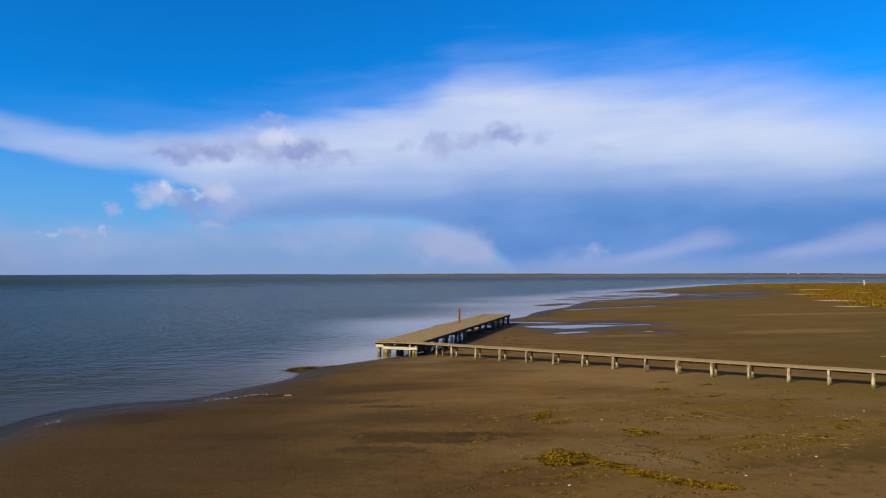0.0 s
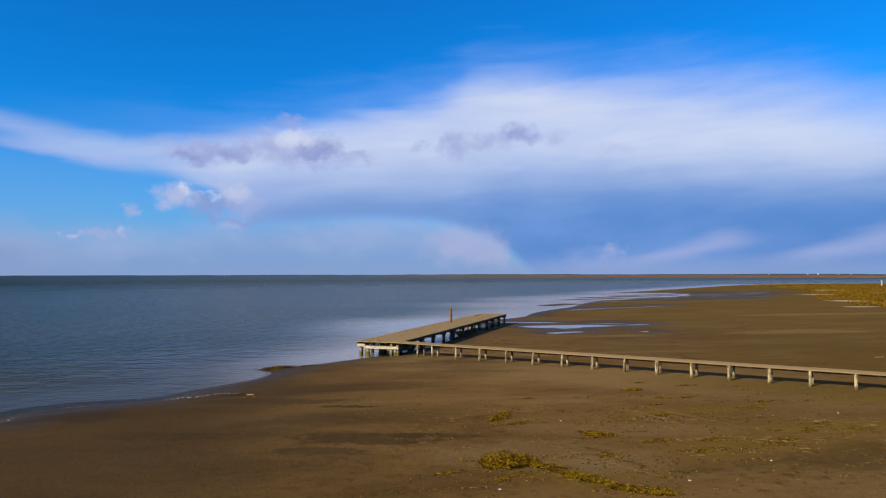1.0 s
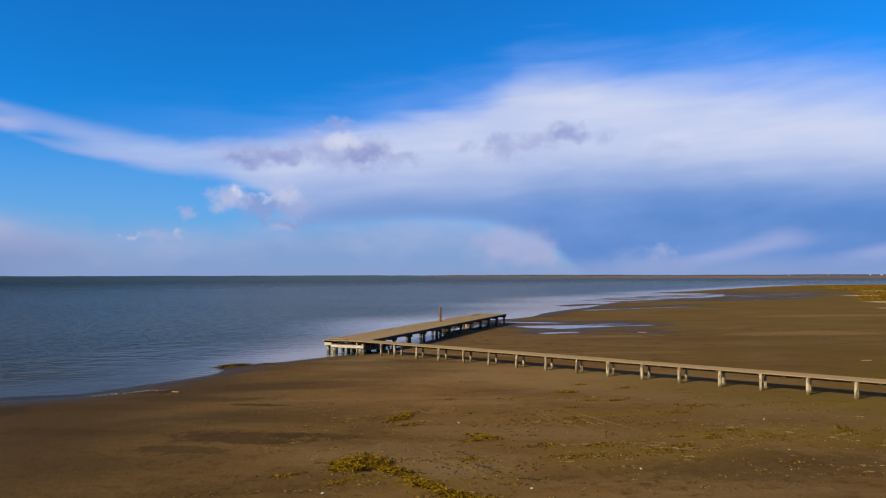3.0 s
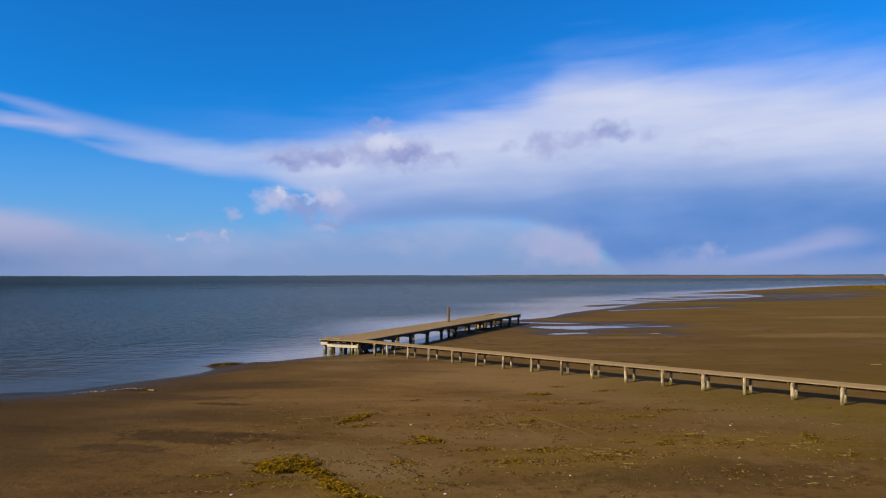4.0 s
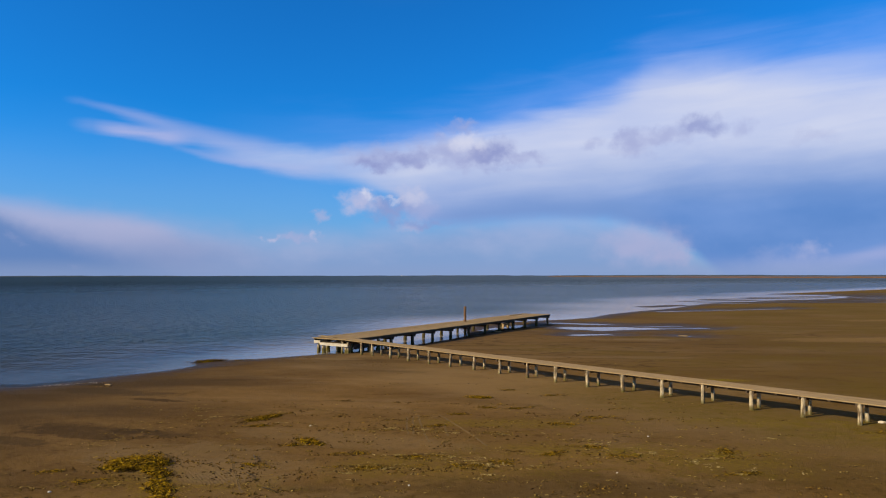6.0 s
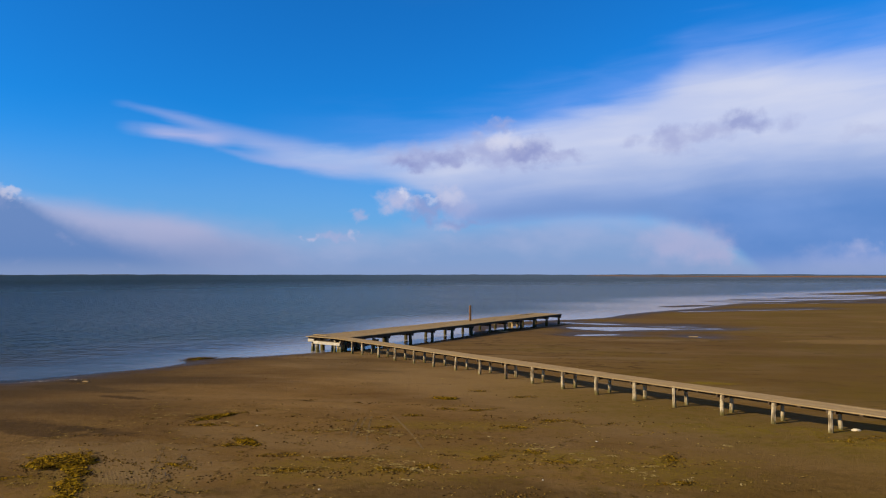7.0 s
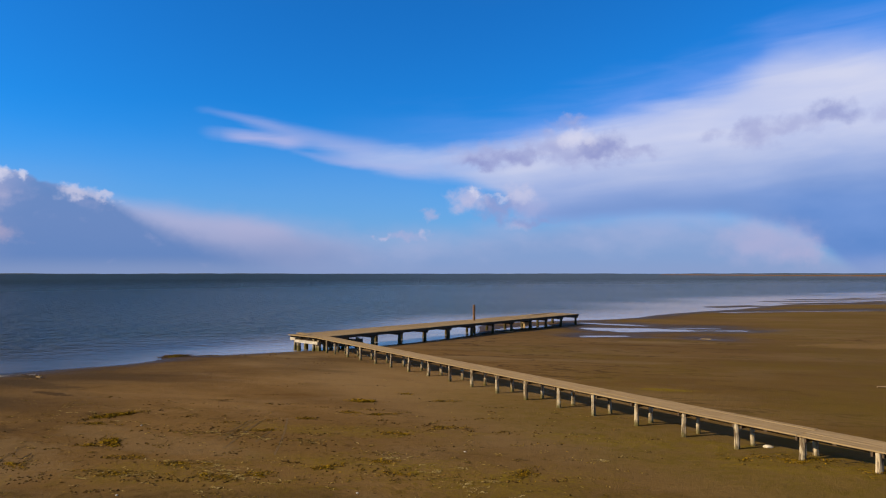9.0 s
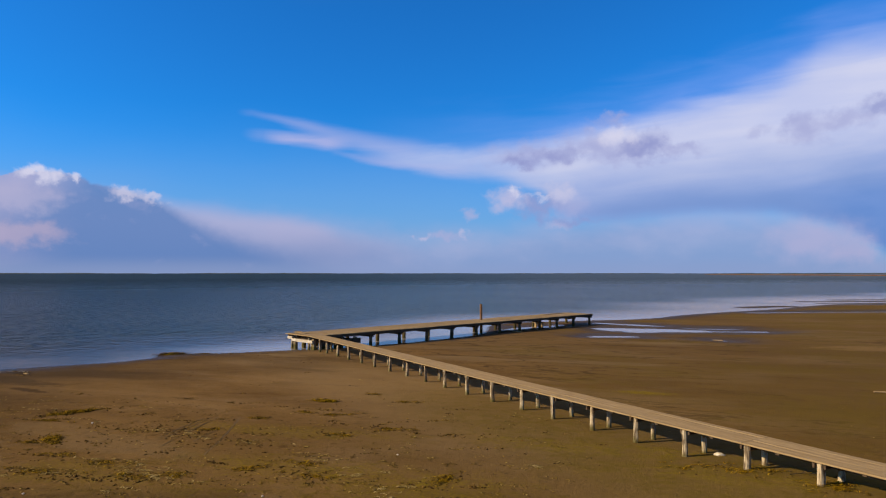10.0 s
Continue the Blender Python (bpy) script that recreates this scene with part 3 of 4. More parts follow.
def soft_noise(x, y, scale, seed):
    """Cheap smooth noise from a few turned sines."""
    r = np.random.RandomState(seed)
    out = np.zeros_like(x)
    for k in range(7):
        a, f, ph = r.uniform(0, 6.28), scale * r.uniform(0.5, 1.9), r.uniform(0, 6.28)
        out += np.sin((x * math.cos(a) + y * math.sin(a)) * f + ph + 0.8 * np.sin((y * math.cos(a) - x * math.sin(a)) * f * 0.7))
    return out / 7.0


BARS = [((30.5, 127.5), (37.0, 133.0), 2.3), ((44, 154.5), (76, 167), 1.5), ((52, 166), (86, 180), 1.6), ((46, 146), (70, 156), 1.4), ((66, 178), (100, 196), 1.3)]       # sand bars off the shore
POOLS = [((12.0, 75.6), (16.8, 76.6), 2.0), ((14.0, 74.4), (20.0, 76.2), 1.4), ((20.0, 76.2), (25.6, 76.9), 0.75), ((19.0, 79.2), (23.5, 79.6), 0.6), ((10.8, 67.6), (14.0, 68.6), 0.7), ((9.8, 84.4), (16.5, 81.4), 0.9),
         ((29, 111), (52, 121), 0.55), ((48, 142), (92, 151), 0.9), ((58, 152), (108, 166), 1.1), ((62, 163), (118, 180), 1.2), ((74, 172), (128, 196), 1.4), ((92, 203), (116, 210), 1.3), ((96, 192), (150, 206), 1.2), ((20.6, 67.4), (21.6, 66.8), 0.35), ((1.5, 72.6), (6.0, 79.4), 0.9)]   # water left standing


def shore_field(x, y):
    """Metres from the water's edge: over 0 on land, under 0 on the water."""
    line = rounded(SHORE)
    ring = np.vstack([line, [(6000, 420), (6000, -6000), (-60, -6000)]])
    d = seg_dist(x, y, line)
    sd = np.where(inside(x, y, ring), d, -d)
    far = np.clip((y - 20) / 100, 0.25, 2.5)
    sd = sd + soft_noise(x, y, 0.8, 3) * 0.28 * far + soft_noise(x, y, 2.6, 4) * 0.10 * far
    for a, b, r in BARS:
        sd = np.maximum(sd, (r - seg_dist(x, y, [a, b]) + soft_noise(x, y, 0.35, 6) * 0.6) * 0.8)
    for a, b, r in POOLS:
        sd = np.minimum(sd, (seg_dist(x, y, [a, b]) - r + soft_noise(x, y * 1.6, 0.7, 5) * 0.9 * min(1.0, r)) * 1.0)
    return sd


def height_field(x, y):
    sd = shore_field(x, y)
    top = -0.02 - 0.18 * np.clip((y - 48) / 25, 0, 1) * np.clip((60 - x) / 30, 0, 1)
    land = SEA + (top - SEA) * (1 - np.exp(-np.clip(sd, 0, None) / 2.6)) + np.clip(sd, 0, 3) * 0.004
    sea = SEA + np.maximum(sd, -60.0) * 0.05
    s, n = (x + 5.56) * 0.7358 - (y - 47.25) * 0.6772, (x + 5.56) * 0.6772 + (y - 47.25) * 0.7358       # along and across the walkway
    up = np.clip((s - 28.8) / 6.0, 0, 1)
    land = land + 0.29 * up * up * (3 - 2 * up) * np.exp(-((n + 0.5) / 5.0) ** 2)                        # sand banked up at its landward end
    swell = soft_noise(x, y, 0.28, 11) * 0.035 + soft_noise(x, y, 1.1, 12) * 0.012
    return np.where(sd > 0, land + swell * np.clip(sd / 4, 0, 1), sea), sd


def spaced(lo, hi, core_lo, core_hi, fine, grow, slow=None, until=0.0):
    """Grid lines: even in the core, ever wider outside it; slow: the lesser growth up to until."""
    core = list(np.arange(core_lo, core_hi + 1e-6, fine))
    out, s = [], fine
    v = core[-1]
    while v < hi:
        s *= slow if slow and v < until else grow
        v += s
        out.append(min(v, hi))
    left, s, v = [], fine, core[0]
    while v > lo:
        s *= grow
        v -= s
        left.append(max(v, lo))
    return np.array(left[::-1] + core + out)


def sheet(name, xs, ys, fn, mat):
    """A grid mesh over xs and ys with height and shore attribute from fn."""
    gx, gy = np.meshgrid(xs, ys)
    z, sd = fn(gx, gy)
    co = np.stack([gx, gy, z], -1).reshape(-1, 3)
    nx, ny = len(xs), len(ys)
    i = (np.arange(ny - 1)[:, None] * nx + np.arange(nx - 1)[None, :]).ravel()
    quads = np.stack([i, i + 1, i + nx + 1, i + nx], -1)
    me = bpy.data.meshes.new(name)
    me.vertices.add(len(co))
    me.vertices.foreach_set("co", co.astype(np.float32).ravel())
    me.loops.add(quads.size)
    me.loops.foreach_set("vertex_index", quads.astype(np.int32).ravel())
    me.polygons.add(len(quads))
    me.polygons.foreach_set("loop_start", np.arange(0, quads.size, 4, dtype=np.int32))
    me.update(calc_edges=True)
    me.materials.append(mat)
    at = me.attributes.new("shore", "FLOAT", "POINT")
    at.data.foreach_set("value", sd.ravel().astype(np.float32))
    me.shade_smooth()
    return new(name, me)


GX, GY = spaced(-4900, 4900, -32, 34, 0.32, 1.07, 1.018, 120), spaced(-4900, 4900, 12, 96, 0.32, 1.07, 1.012, 230)
GZ, GS = height_field(*np.meshgrid(GX, GY))
ground = sheet("ground", GX, GY, lambda x, y: (GZ, GS), SAND)
tagged(ground, "brown tidal sand flat with wet edge and pools", "ground", kind="structure")
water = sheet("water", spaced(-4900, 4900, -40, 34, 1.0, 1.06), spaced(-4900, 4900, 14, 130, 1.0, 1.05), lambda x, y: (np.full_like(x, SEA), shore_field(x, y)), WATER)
tagged(water, "blue-grey lagoon water with small wind waves", "water", kind="structure")


def ground_at(x, y):
    """Height of the ground sheet under arrays of places."""
    i, j = np.clip(np.searchsorted(GX, x) - 1, 0, len(GX) - 2), np.clip(np.searchsorted(GY, y) - 1, 0, len(GY) - 2)
    fx, fy = (x - GX[i]) / (GX[i + 1] - GX[i]), (y - GY[j]) / (GY[j + 1] - GY[j])
    return (GZ[j, i] * (1 - fx) + GZ[j, i + 1] * fx) * (1 - fy) + (GZ[j + 1, i] * (1 - fx) + GZ[j + 1, i + 1] * fx) * fy


def ground_z(x, y):
    return float(ground_at(np.array([x], float), np.array([y], float))[0])


# ------------------------------------------------------------------ distance
def ridge(name, line, depth, tall, rough, mat, label, seed):
    """A low, long strip of land along a line, with an uneven crest."""
    p = rounded(line, 3)
    r = np.random.RandomState(seed)
    bm = bmesh.new()
    rows = []
    seg = []
    for a, b in zip(p[:-1], p[1:]):
        n = max(1, int(np.hypot(*(b - a)) / rough))
        seg += [a + (b - a) * k / n for k in range(n)]
    seg.append(p[-1])
    for k, c in enumerate(seg):
        n = c / np.hypot(*c)
        h = tall * (0.45 + 0.55 * abs(math.sin(k * 0.13 + seed) * math.sin(k * 0.041 + 2 * seed)) + r.uniform(-0.18, 0.18))
        ends = min(1.0, k / 6, (len(seg) - 1 - k) / 6)
        rows.append([bm.verts.new((*(c + n * d), SEA - 0.1 + hh)) for d, hh in ((0, 0.0), (depth * 0.04, 0.35 * h * ends + 0.1), (depth * 0.25, h * ends + 0.1), (depth, 0.7 * h * ends))])
    for a, b in zip(rows, rows[1:]):
        for i in range(3):
            bm.faces.new((a[i], a[i + 1], b[i + 1], b[i]))
    bmesh.ops.recalc_face_normals(bm, faces=bm.faces)
    return tagged(new(name, mesh_of(name, bm, mat)), label, "land", kind="structure")


ridge("far_marsh", [(170, 2300), (420, 1480), (690, 1200), (820, 830), (1000, 640), (1500, 500)], 700, 1.9, 12, FARLAND, "low rust-brown salt marsh across the water", 2)
ridge("far_coast", [(-4200, 1500), (-3500, 3000), (-1800, 4250), (0, 4600), (1800, 4250), (3300, 3200)], 250, 6.0, 60, COAST, "thin dark far coast along the horizon", 5)


def far_house(w, d, h):
    """A white house seen kilometres off: walls and a low gable roof."""
    ob = empty("distant_house", "white house on the far shore", "house", group="houses on the far shore")
    part("wall", timber(w, d, h, 0.0, 0.0), WHITE, ob, m=Matrix.Translation((0, 0, h / 2)))
    bm = bmesh.new()
    a = [bm.verts.new(c) for c in ((-w / 2 - .4, -d / 2 - .4, h), (w / 2 + .4, -d / 2 - .4, h), (w / 2 + .4, d / 2 + .4, h), (-w / 2 - .4, d / 2 + .4, h), (-w / 2, 0, h * 1.4), (w / 2, 0, h * 1.4))]
    for f in ((0, 1, 5, 4), (2, 3, 4, 5), (1, 2, 5), (3, 0, 4), (3, 2, 1, 0)):
        bm.faces.new([a[i] for i in f])
    part("roof", bm, ROOF, ob)
    return ob


house = far_house(16, 10, 9)
FAR = 4450.0
spots = [(-8.2, 1.0), (-8.6, 0.7), (-7.9, 0.8), (-10.2, 0.6), (1.8, 0.6), (-3.2, 0.5), (5.2, 0.8), (9.4, 0.6), (35.6, 1.1), (36.4, 0.8), (38.2, 1.3), (38.9, 1.6), (40.2, 0.9), (41.0, 1.0), (33.0, 0.7), (-21.4, 0.6)]
for k, (a, s) in enumerate(spots):
    a = radians(a)
    m = pose(FAR * math.sin(a), FAR * math.cos(a), SEA + 0.3, 0, 0, -math.degrees(a) + (k * 37) % 50 - 25) @ Matrix.Diagonal((0.34 * s, 0.34 * s, 0.34 * s, 1))
    if k == 0:
        house.matrix_basis = m
    else:
        copy_thing(house, m).scale = (0.34 * s, 0.34 * s, 0.34 * s)

# ------------------------------------------------------------------ the walkway
W0, WD, WN = Vector((-5.56, 47.25, 0)), Vector((0.7358, -0.6772, 0)), Vector((0.6772, 0.7358, 0))
WALK_TURN = math.degrees(math.atan2(WD.y, WD.x))
WALK_TOP, BOARD = 0.87, 0.045


def on_walk(s, n, z):
    return W0 + WD * s + WN * n + Vector((0, 0, z))


def lay(p, turn, rx=0, ry=0):
    return pose(p.x, p.y, p.z, rx, ry, turn)


rnd = random.Random(11)
walkway = empty("walkway", "long narrow weathered timber walkway on short piles", "walkway")
bents = [-3.6, -1.17] + [0.05 + 2.003 * k for k in range(0, 21)]
pile_meshes = [mesh_of("post", pile(1.0, 0.088, rnd), POST) for _ in range(10)]
short_meshes = [mesh_of("post", pile(1.0, 0.078, rnd), POST) for _ in range(6)]
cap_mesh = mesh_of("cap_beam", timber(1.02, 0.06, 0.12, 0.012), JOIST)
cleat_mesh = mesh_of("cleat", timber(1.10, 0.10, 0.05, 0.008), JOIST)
for k, s in enumerate(bents):
    for n, kinds in ((0.0, pile_meshes), (0.82, short_meshes)):
        p = on_walk(s + rnd.uniform(-0.05, 0.05), n + rnd.uniform(-0.03, 0.03), 0)
        z = ground_z(p.x, p.y)
        tall = WALK_TOP - BOARD - 0.004 - z
        me = rnd.choice(kinds)
        part("post", me, None, walkway, m=pose(p.x, p.y, z, rnd.uniform(-2.2, 2.2), rnd.uniform(-2.2, 2.2), rnd.uniform(0, 360)) @ Matrix.Diagonal((1, 1, tall, 1)))
    for side in (-0.125, 0.125):
        part("cap_beam", cap_mesh, None, walkway, m=lay(on_walk(s + side, 0.41 + (0.03 if side > 0 else 0.0) + rnd.uniform(-0.03, 0.03), WALK_TOP - BOARD - 0.080), WALK_TURN + 90))
    if k > 2:
        part("cleat", cleat_mesh, None, walkway, m=lay(on_walk(s - 1.0 + rnd.uniform(-0.08, 0.08), 0.46 + rnd.uniform(-0.04, 0.04), WALK_TOP - BOARD - 0.029), WALK_TURN + 90 + rnd.uniform(-2, 2)))
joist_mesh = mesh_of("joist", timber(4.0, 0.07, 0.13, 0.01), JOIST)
s = -4.0
while s < 40.0:
    for n in (0.26, 0.62):
        part("joist", joist_mesh, None, walkway, m=lay(on_walk(s + 2.0, n + rnd.uniform(-0.01, 0.01), WALK_TOP - BOARD - 0.066), WALK_TURN))
    s += 4.0
board_meshes = [mesh_of("board", timber(3.992, 0.238, BOARD, 0.005, 0.002, rnd), DECK) for _ in range(8)]
s = -4.0
while s < 40.0:
    for k in range(5):
        p = on_walk(s + 2.0 + rnd.uniform(-0.004, 0.004), 0.0 + 0.242 * k, WALK_TOP - BOARD / 2 + rnd.uniform(-0.004, 0.004))
        part("board", rnd.choice(board_meshes), None, walkway, m=lay(p, WALK_TURN + rnd.uniform(-0.06, 0.06), rnd.uniform(-0.5, 0.5), rnd.uniform(-0.12, 0.12)))
    s += 4.0

# ------------------------------------------------------------------ the pier
P0, PD, PN = Vector((-10.55, 50.95, 0)), Vector((0.470, 0.883, 0)), Vector((0.883, -0.470, 0))
PIER_TURN = math.degrees(math.atan2(PD.y, PD.x))
PIER_LOW, PIER_RISE = 0.87, 0.0017
PIER_TILT = -math.degrees(PIER_RISE)


def pier_top(s):
    return PIER_LOW + PIER_RISE * s


def on_pier(s, n, z):
    return P0 + PD * s + PN * n + Vector((0, 0, z))


pier = empty("pier", "broad weathered timber pier over the waterline", "pier")
pier_piles = [mesh_of("post", pile(1.0, 0.145, rnd, below=0.9), PIERPOST) for _ in range(8)]
pale_piles = [mesh_of("post", pile(1.0, 0.14, rnd, below=0.9), POST) for _ in range(4)]
rows = [0.25, 2.5, 5.4, 8.4, 11.4, 14.4, 17.5, 20.6, 23.7, 26.8, 29.8, 32.8, 35.9]
brace_bm = bmesh.new()
prof = [(0, 0), (0.27, 0), (0.27, -0.04), (0.15, -0.07), (0.05, -0.16), (0, -0.20)]
fr = [brace_bm.verts.new((x, -0.06, z)) for x, z in prof]
bk = [brace_bm.verts.new((x, 0.06, z)) for x, z in prof]
brace_bm.faces.new(fr)
brace_bm.faces.new(bk[::-1])
for i in range(len(prof)):
    j = (i + 1) % len(prof)
    brace_bm.faces.new((fr[j], fr[i], bk[i], bk[j]))
bmesh.ops.recalc_face_normals(brace_bm, faces=brace_bm.faces)
brace_mesh = mesh_of("brace", brace_bm, PIERPOST)
pier_cap = mesh_of("cap_beam", timber(3.3, 0.16, 0.18, 0.015), JOIST)
for k, s in enumerate(rows):
    for n in (0.05, 3.10):
        p = on_pier(s + rnd.uniform(-0.1, 0.1), n, 0)
        z = ground_z(p.x, p.y)
        tall = pier_top(s) - BOARD - 0.20 - z
        me = rnd.choice(pale_piles if k == 0 else pier_piles)
        part("post", me, None, pier, m=pose(p.x, p.y, z, rnd.uniform(-2.5, 2.5), rnd.uniform(-2.5, 2.5), rnd.uniform(0, 360)) @ Matrix.Diagonal((1, 1, tall, 1)))
        if k > 1:
            for turn in (0, 180):
                if not (turn == 0 and k == len(rows) - 1):
                    part("brace", brace_mesh, None, pier, m=lay(on_pier(s, n, pier_top(s) - BOARD - 0.205), PIER_TURN + turn) @ Matrix.Translation((0.09, 0, 0)))
    part("cap_beam", pier_cap, None, pier, m=lay(on_pier(s, 1.65, pier_top(s) - BOARD - 0.30), PIER_TURN - 90))
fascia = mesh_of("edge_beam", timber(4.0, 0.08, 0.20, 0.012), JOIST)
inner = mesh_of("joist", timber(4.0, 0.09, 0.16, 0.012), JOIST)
deck_piece = [mesh_of("board", timber(4.0, 0.226, BOARD, 0.006, 0.004, rnd), DECK) for _ in range(10)]
for q in range(9):
    s = 2.0 + 4.02 * q
    for n in (-0.14, 3.25):
        part("edge_beam", fascia, None, pier, m=lay(on_pier(s, n, pier_top(s) - BOARD - 0.102), PIER_TURN, 0, PIER_TILT))
    for n in (1.1, 2.2):
        part("joist", inner, None, pier, m=lay(on_pier(s, n, pier_top(s) - BOARD - 0.106), PIER_TURN))
    for k in range(15):
        p = on_pier(s + rnd.uniform(-0.008, 0.008), -0.10 + 0.2365 * k, pier_top(s) - BOARD / 2 + rnd.uniform(-0.007, 0.007))
        part("board", rnd.choice(deck_piece), None, pier, m=lay(p, PIER_TURN + rnd.uniform(-0.1, 0.1), rnd.uniform(-1, 1), PIER_TILT))
s = 0.0
# the landward end: whitewashed beams on close-set piles
part("end_beam", timber(2.75, 0.14, 0.20, 0.015), PALE, pier, "whitewashed end beam", lay(on_pier(-0.06, 1.90, pier_top(s) - 0.44), PIER_TURN - 90))
part("end_beam", timber(0.62, 0.14, 0.20, 0.015), PALE, pier, "whitewashed end beam", lay(on_pier(-0.02, 0.22, pier_top(s) - 0.30), PIER_TURN - 90))
part("side_beam", timber(2.4, 0.14, 0.18, 0.015), PALE, pier, "whitewashed side beam", lay(on_pier(1.2, -0.06, pier_top(s) - 0.34), PIER_TURN))
part("end_board", timber(3.5, 0.24, 0.045, 0.008), DECK, pier, "", lay(on_pier(-0.14, 1.6, pier_top(0) - 0.02), PIER_TURN - 90))
for s, n in ((0.1, 0.75), (0.15, 2.95), (1.2, 0.15), (1.3, 1.2), (1.5, 2.2), (2.4, 1.1), (2.6, 2.3), (3.6, 1.6), (3.9, 2.9), (3.4, 0.4)):
    p = on_pier(s, n, 0)
    z = ground_z(p.x, p.y)
    part("post", rnd.choice(pale_piles), None, pier, m=pose(p.x, p.y, z, rnd.uniform(-4, 4), rnd.uniform(-4, 4), rnd.uniform(0, 360)) @ Matrix.Diagonal((1.15, 1.15, pier_top(s) - 0.32 - z, 1)))

# Dark boards added to stand in for shade among the posts below the deck.
for s, n, ln, turn in ((1.9, 1.7, 3.0, -90), (3.6, 1.7, 3.0, -90), (2.6, 3.05, 3.6, 0)):
    part("back_board", timber(ln, 0.05, 0.40, 0.01), JOIST, pier, "", lay(on_pier(s, n, pier_top(s) - 0.62), PIER_TURN + turn))
part("raised_board", timber(1.5, 0.5, 0.035, 0.008), DECK, pier, "", lay(on_pier(0.75, 0.55, pier_top(0) + 0.04), PIER_TURN - 90, 0, 2))

# loose boards lying at the pier's far end
for s, n, w, turn in ((32.6, 0.35, 0.45, 0.5),):
    bd = timber(3.4, w, 0.04, 0.008)
    thing("loose_board", bd, DECK, "bleached loose board lying on the pier deck", "board", lay(on_pier(s, n, pier_top(s) + 0.034), PIER_TURN + turn))

# ------------------------------------------------------------------ the mooring pole
pole = empty("mooring_pole", "tall rust-brown timber pole beside the pier", "pole", pose(-0.09, 68.77, 0, 1.2, -0.6, 20))
part("shaft", pile(2.42, 0.125, random.Random(5), 10, below=1.2, taper=0.95), RUST, pole)
part("pole_top", timber(0.20, 0.20, 0.05, 0.01), PIERPOST, pole, m=Matrix.Translation((0, 0, 2.40)))

# ------------------------------------------------------------------ the marker post on the marsh
marker = empty("marker_post", "white marker post standing in marsh grass", "post", pose(252.5, 284.2, 0.0))
part("shaft", pile(2.4, 0.28, random.Random(8), 8), WHITE, marker)
part("cap", timber(0.7, 0.7, 0.2, 0.03), WHITE, marker, m=Matrix.Translation((0, 0, 2.45)))

# ------------------------------------------------------------------ seaweed, litter and grass
def strand_mesh(name, spots, mat, seed, size, width, lift, mound=0.0, tufts=0):
    """Loose strands strewn over elliptic spots (x, y, rx, ry, turn, count), heaped by mound metres in the middle."""
    r = np.random.RandomState(seed)
    verts, faces = [], []
    for cx, cy, rx, ry, turn, count in spots:
        q, w = r.uniform(0, 6.283, count), np.sqrt(np.abs(r.normal(0, 0.55, count)))
        lx, ly = np.cos(q) * w * rx, np.sin(q) * w * ry
        if tufts:                                    # gathered into uneven tufts
            pick = r.randint(0, max(2, count // tufts), count)
            lx, ly = lx[pick] + r.normal(0, 0.10, count), ly[pick] + r.normal(0, 0.07, count)
        c, sn = math.cos(radians(turn)), math.sin(radians(turn))
        px, py = cx + lx * c - ly * sn, cy + lx * sn + ly * c
        pz = ground_at(px, py) + mound * np.clip(1 - w ** 2, 0, 1) * r.uniform(0.3, 1.0, count)
        for x, y, z in zip(px, py, pz):
            a, ln, wd = r.uniform(0, 6.283), size * r.uniform(0.4, 1.4), width * r.uniform(0.5, 1.5)
            bend, up = r.uniform(-0.9, 0.9), lift * r.uniform(0.1, 1.0)
            k = len(verts)
            for i, f in enumerate((-0.5, 0.0, 0.5)):
                aa = a + bend * f
                ox, oy = math.cos(aa) * ln * f, math.sin(aa) * ln * f
                nx, ny = -math.sin(aa) * wd / 2, math.cos(aa) * wd / 2
                h = z + 0.006 + (up if i == 1 else r.uniform(0, 0.4) * up)
                verts += [(x + ox + nx, y + oy + ny, h), (x + ox - nx, y + oy - ny, h + 0.25 * wd * r.uniform(-1, 1))]
            faces += [(k, k + 1, k + 3, k + 2), (k + 2, k + 3, k + 5, k + 4)]
    me = bpy.data.meshes.new(name)
    me.from_pydata(verts, [], faces)
    me.materials.append(mat)
    return me


def heap(cx, cy, rx, ry, turn, h, seed):
    """A low uneven heap that sits in the ground."""
    r = random.Random(seed)
    bm = bmesh.new()
    rings = []
    for j, (f, g) in enumerate(((1.12, -0.03), (0.98, 0.10), (0.75, 0.55), (0.45, 0.9), (0.18, 1.0))):
        ring = []
        for i in range(18):
            a = i * 6.2832 / 18
            k = f * (1 + 0.22 * math.sin(2 * a + seed) + 0.14 * math.sin(5 * a + 2 * seed) + r.uniform(-0.08, 0.08))
            lx, ly = k * rx * math.cos(a), k * ry * math.sin(a)
            c, sn = math.cos(radians(turn)), math.sin(radians(turn))
            x, y = cx + lx * c - ly * sn, cy + lx * sn + ly * c
            ring.append(bm.verts.new((x, y, ground_z(x, y) + h * g * r.uniform(0.75, 1.2) if g > 0 else ground_z(x, y) - 0.03)))
        rings.append(ring)
    for a, b in zip(rings, rings[1:]):
        for i in range(18):
            bm.faces.new((a[i], a[(i + 1) % 18], b[(i + 1) % 18], b[i]))
    bm.faces.new(rings[-1])
    return bm


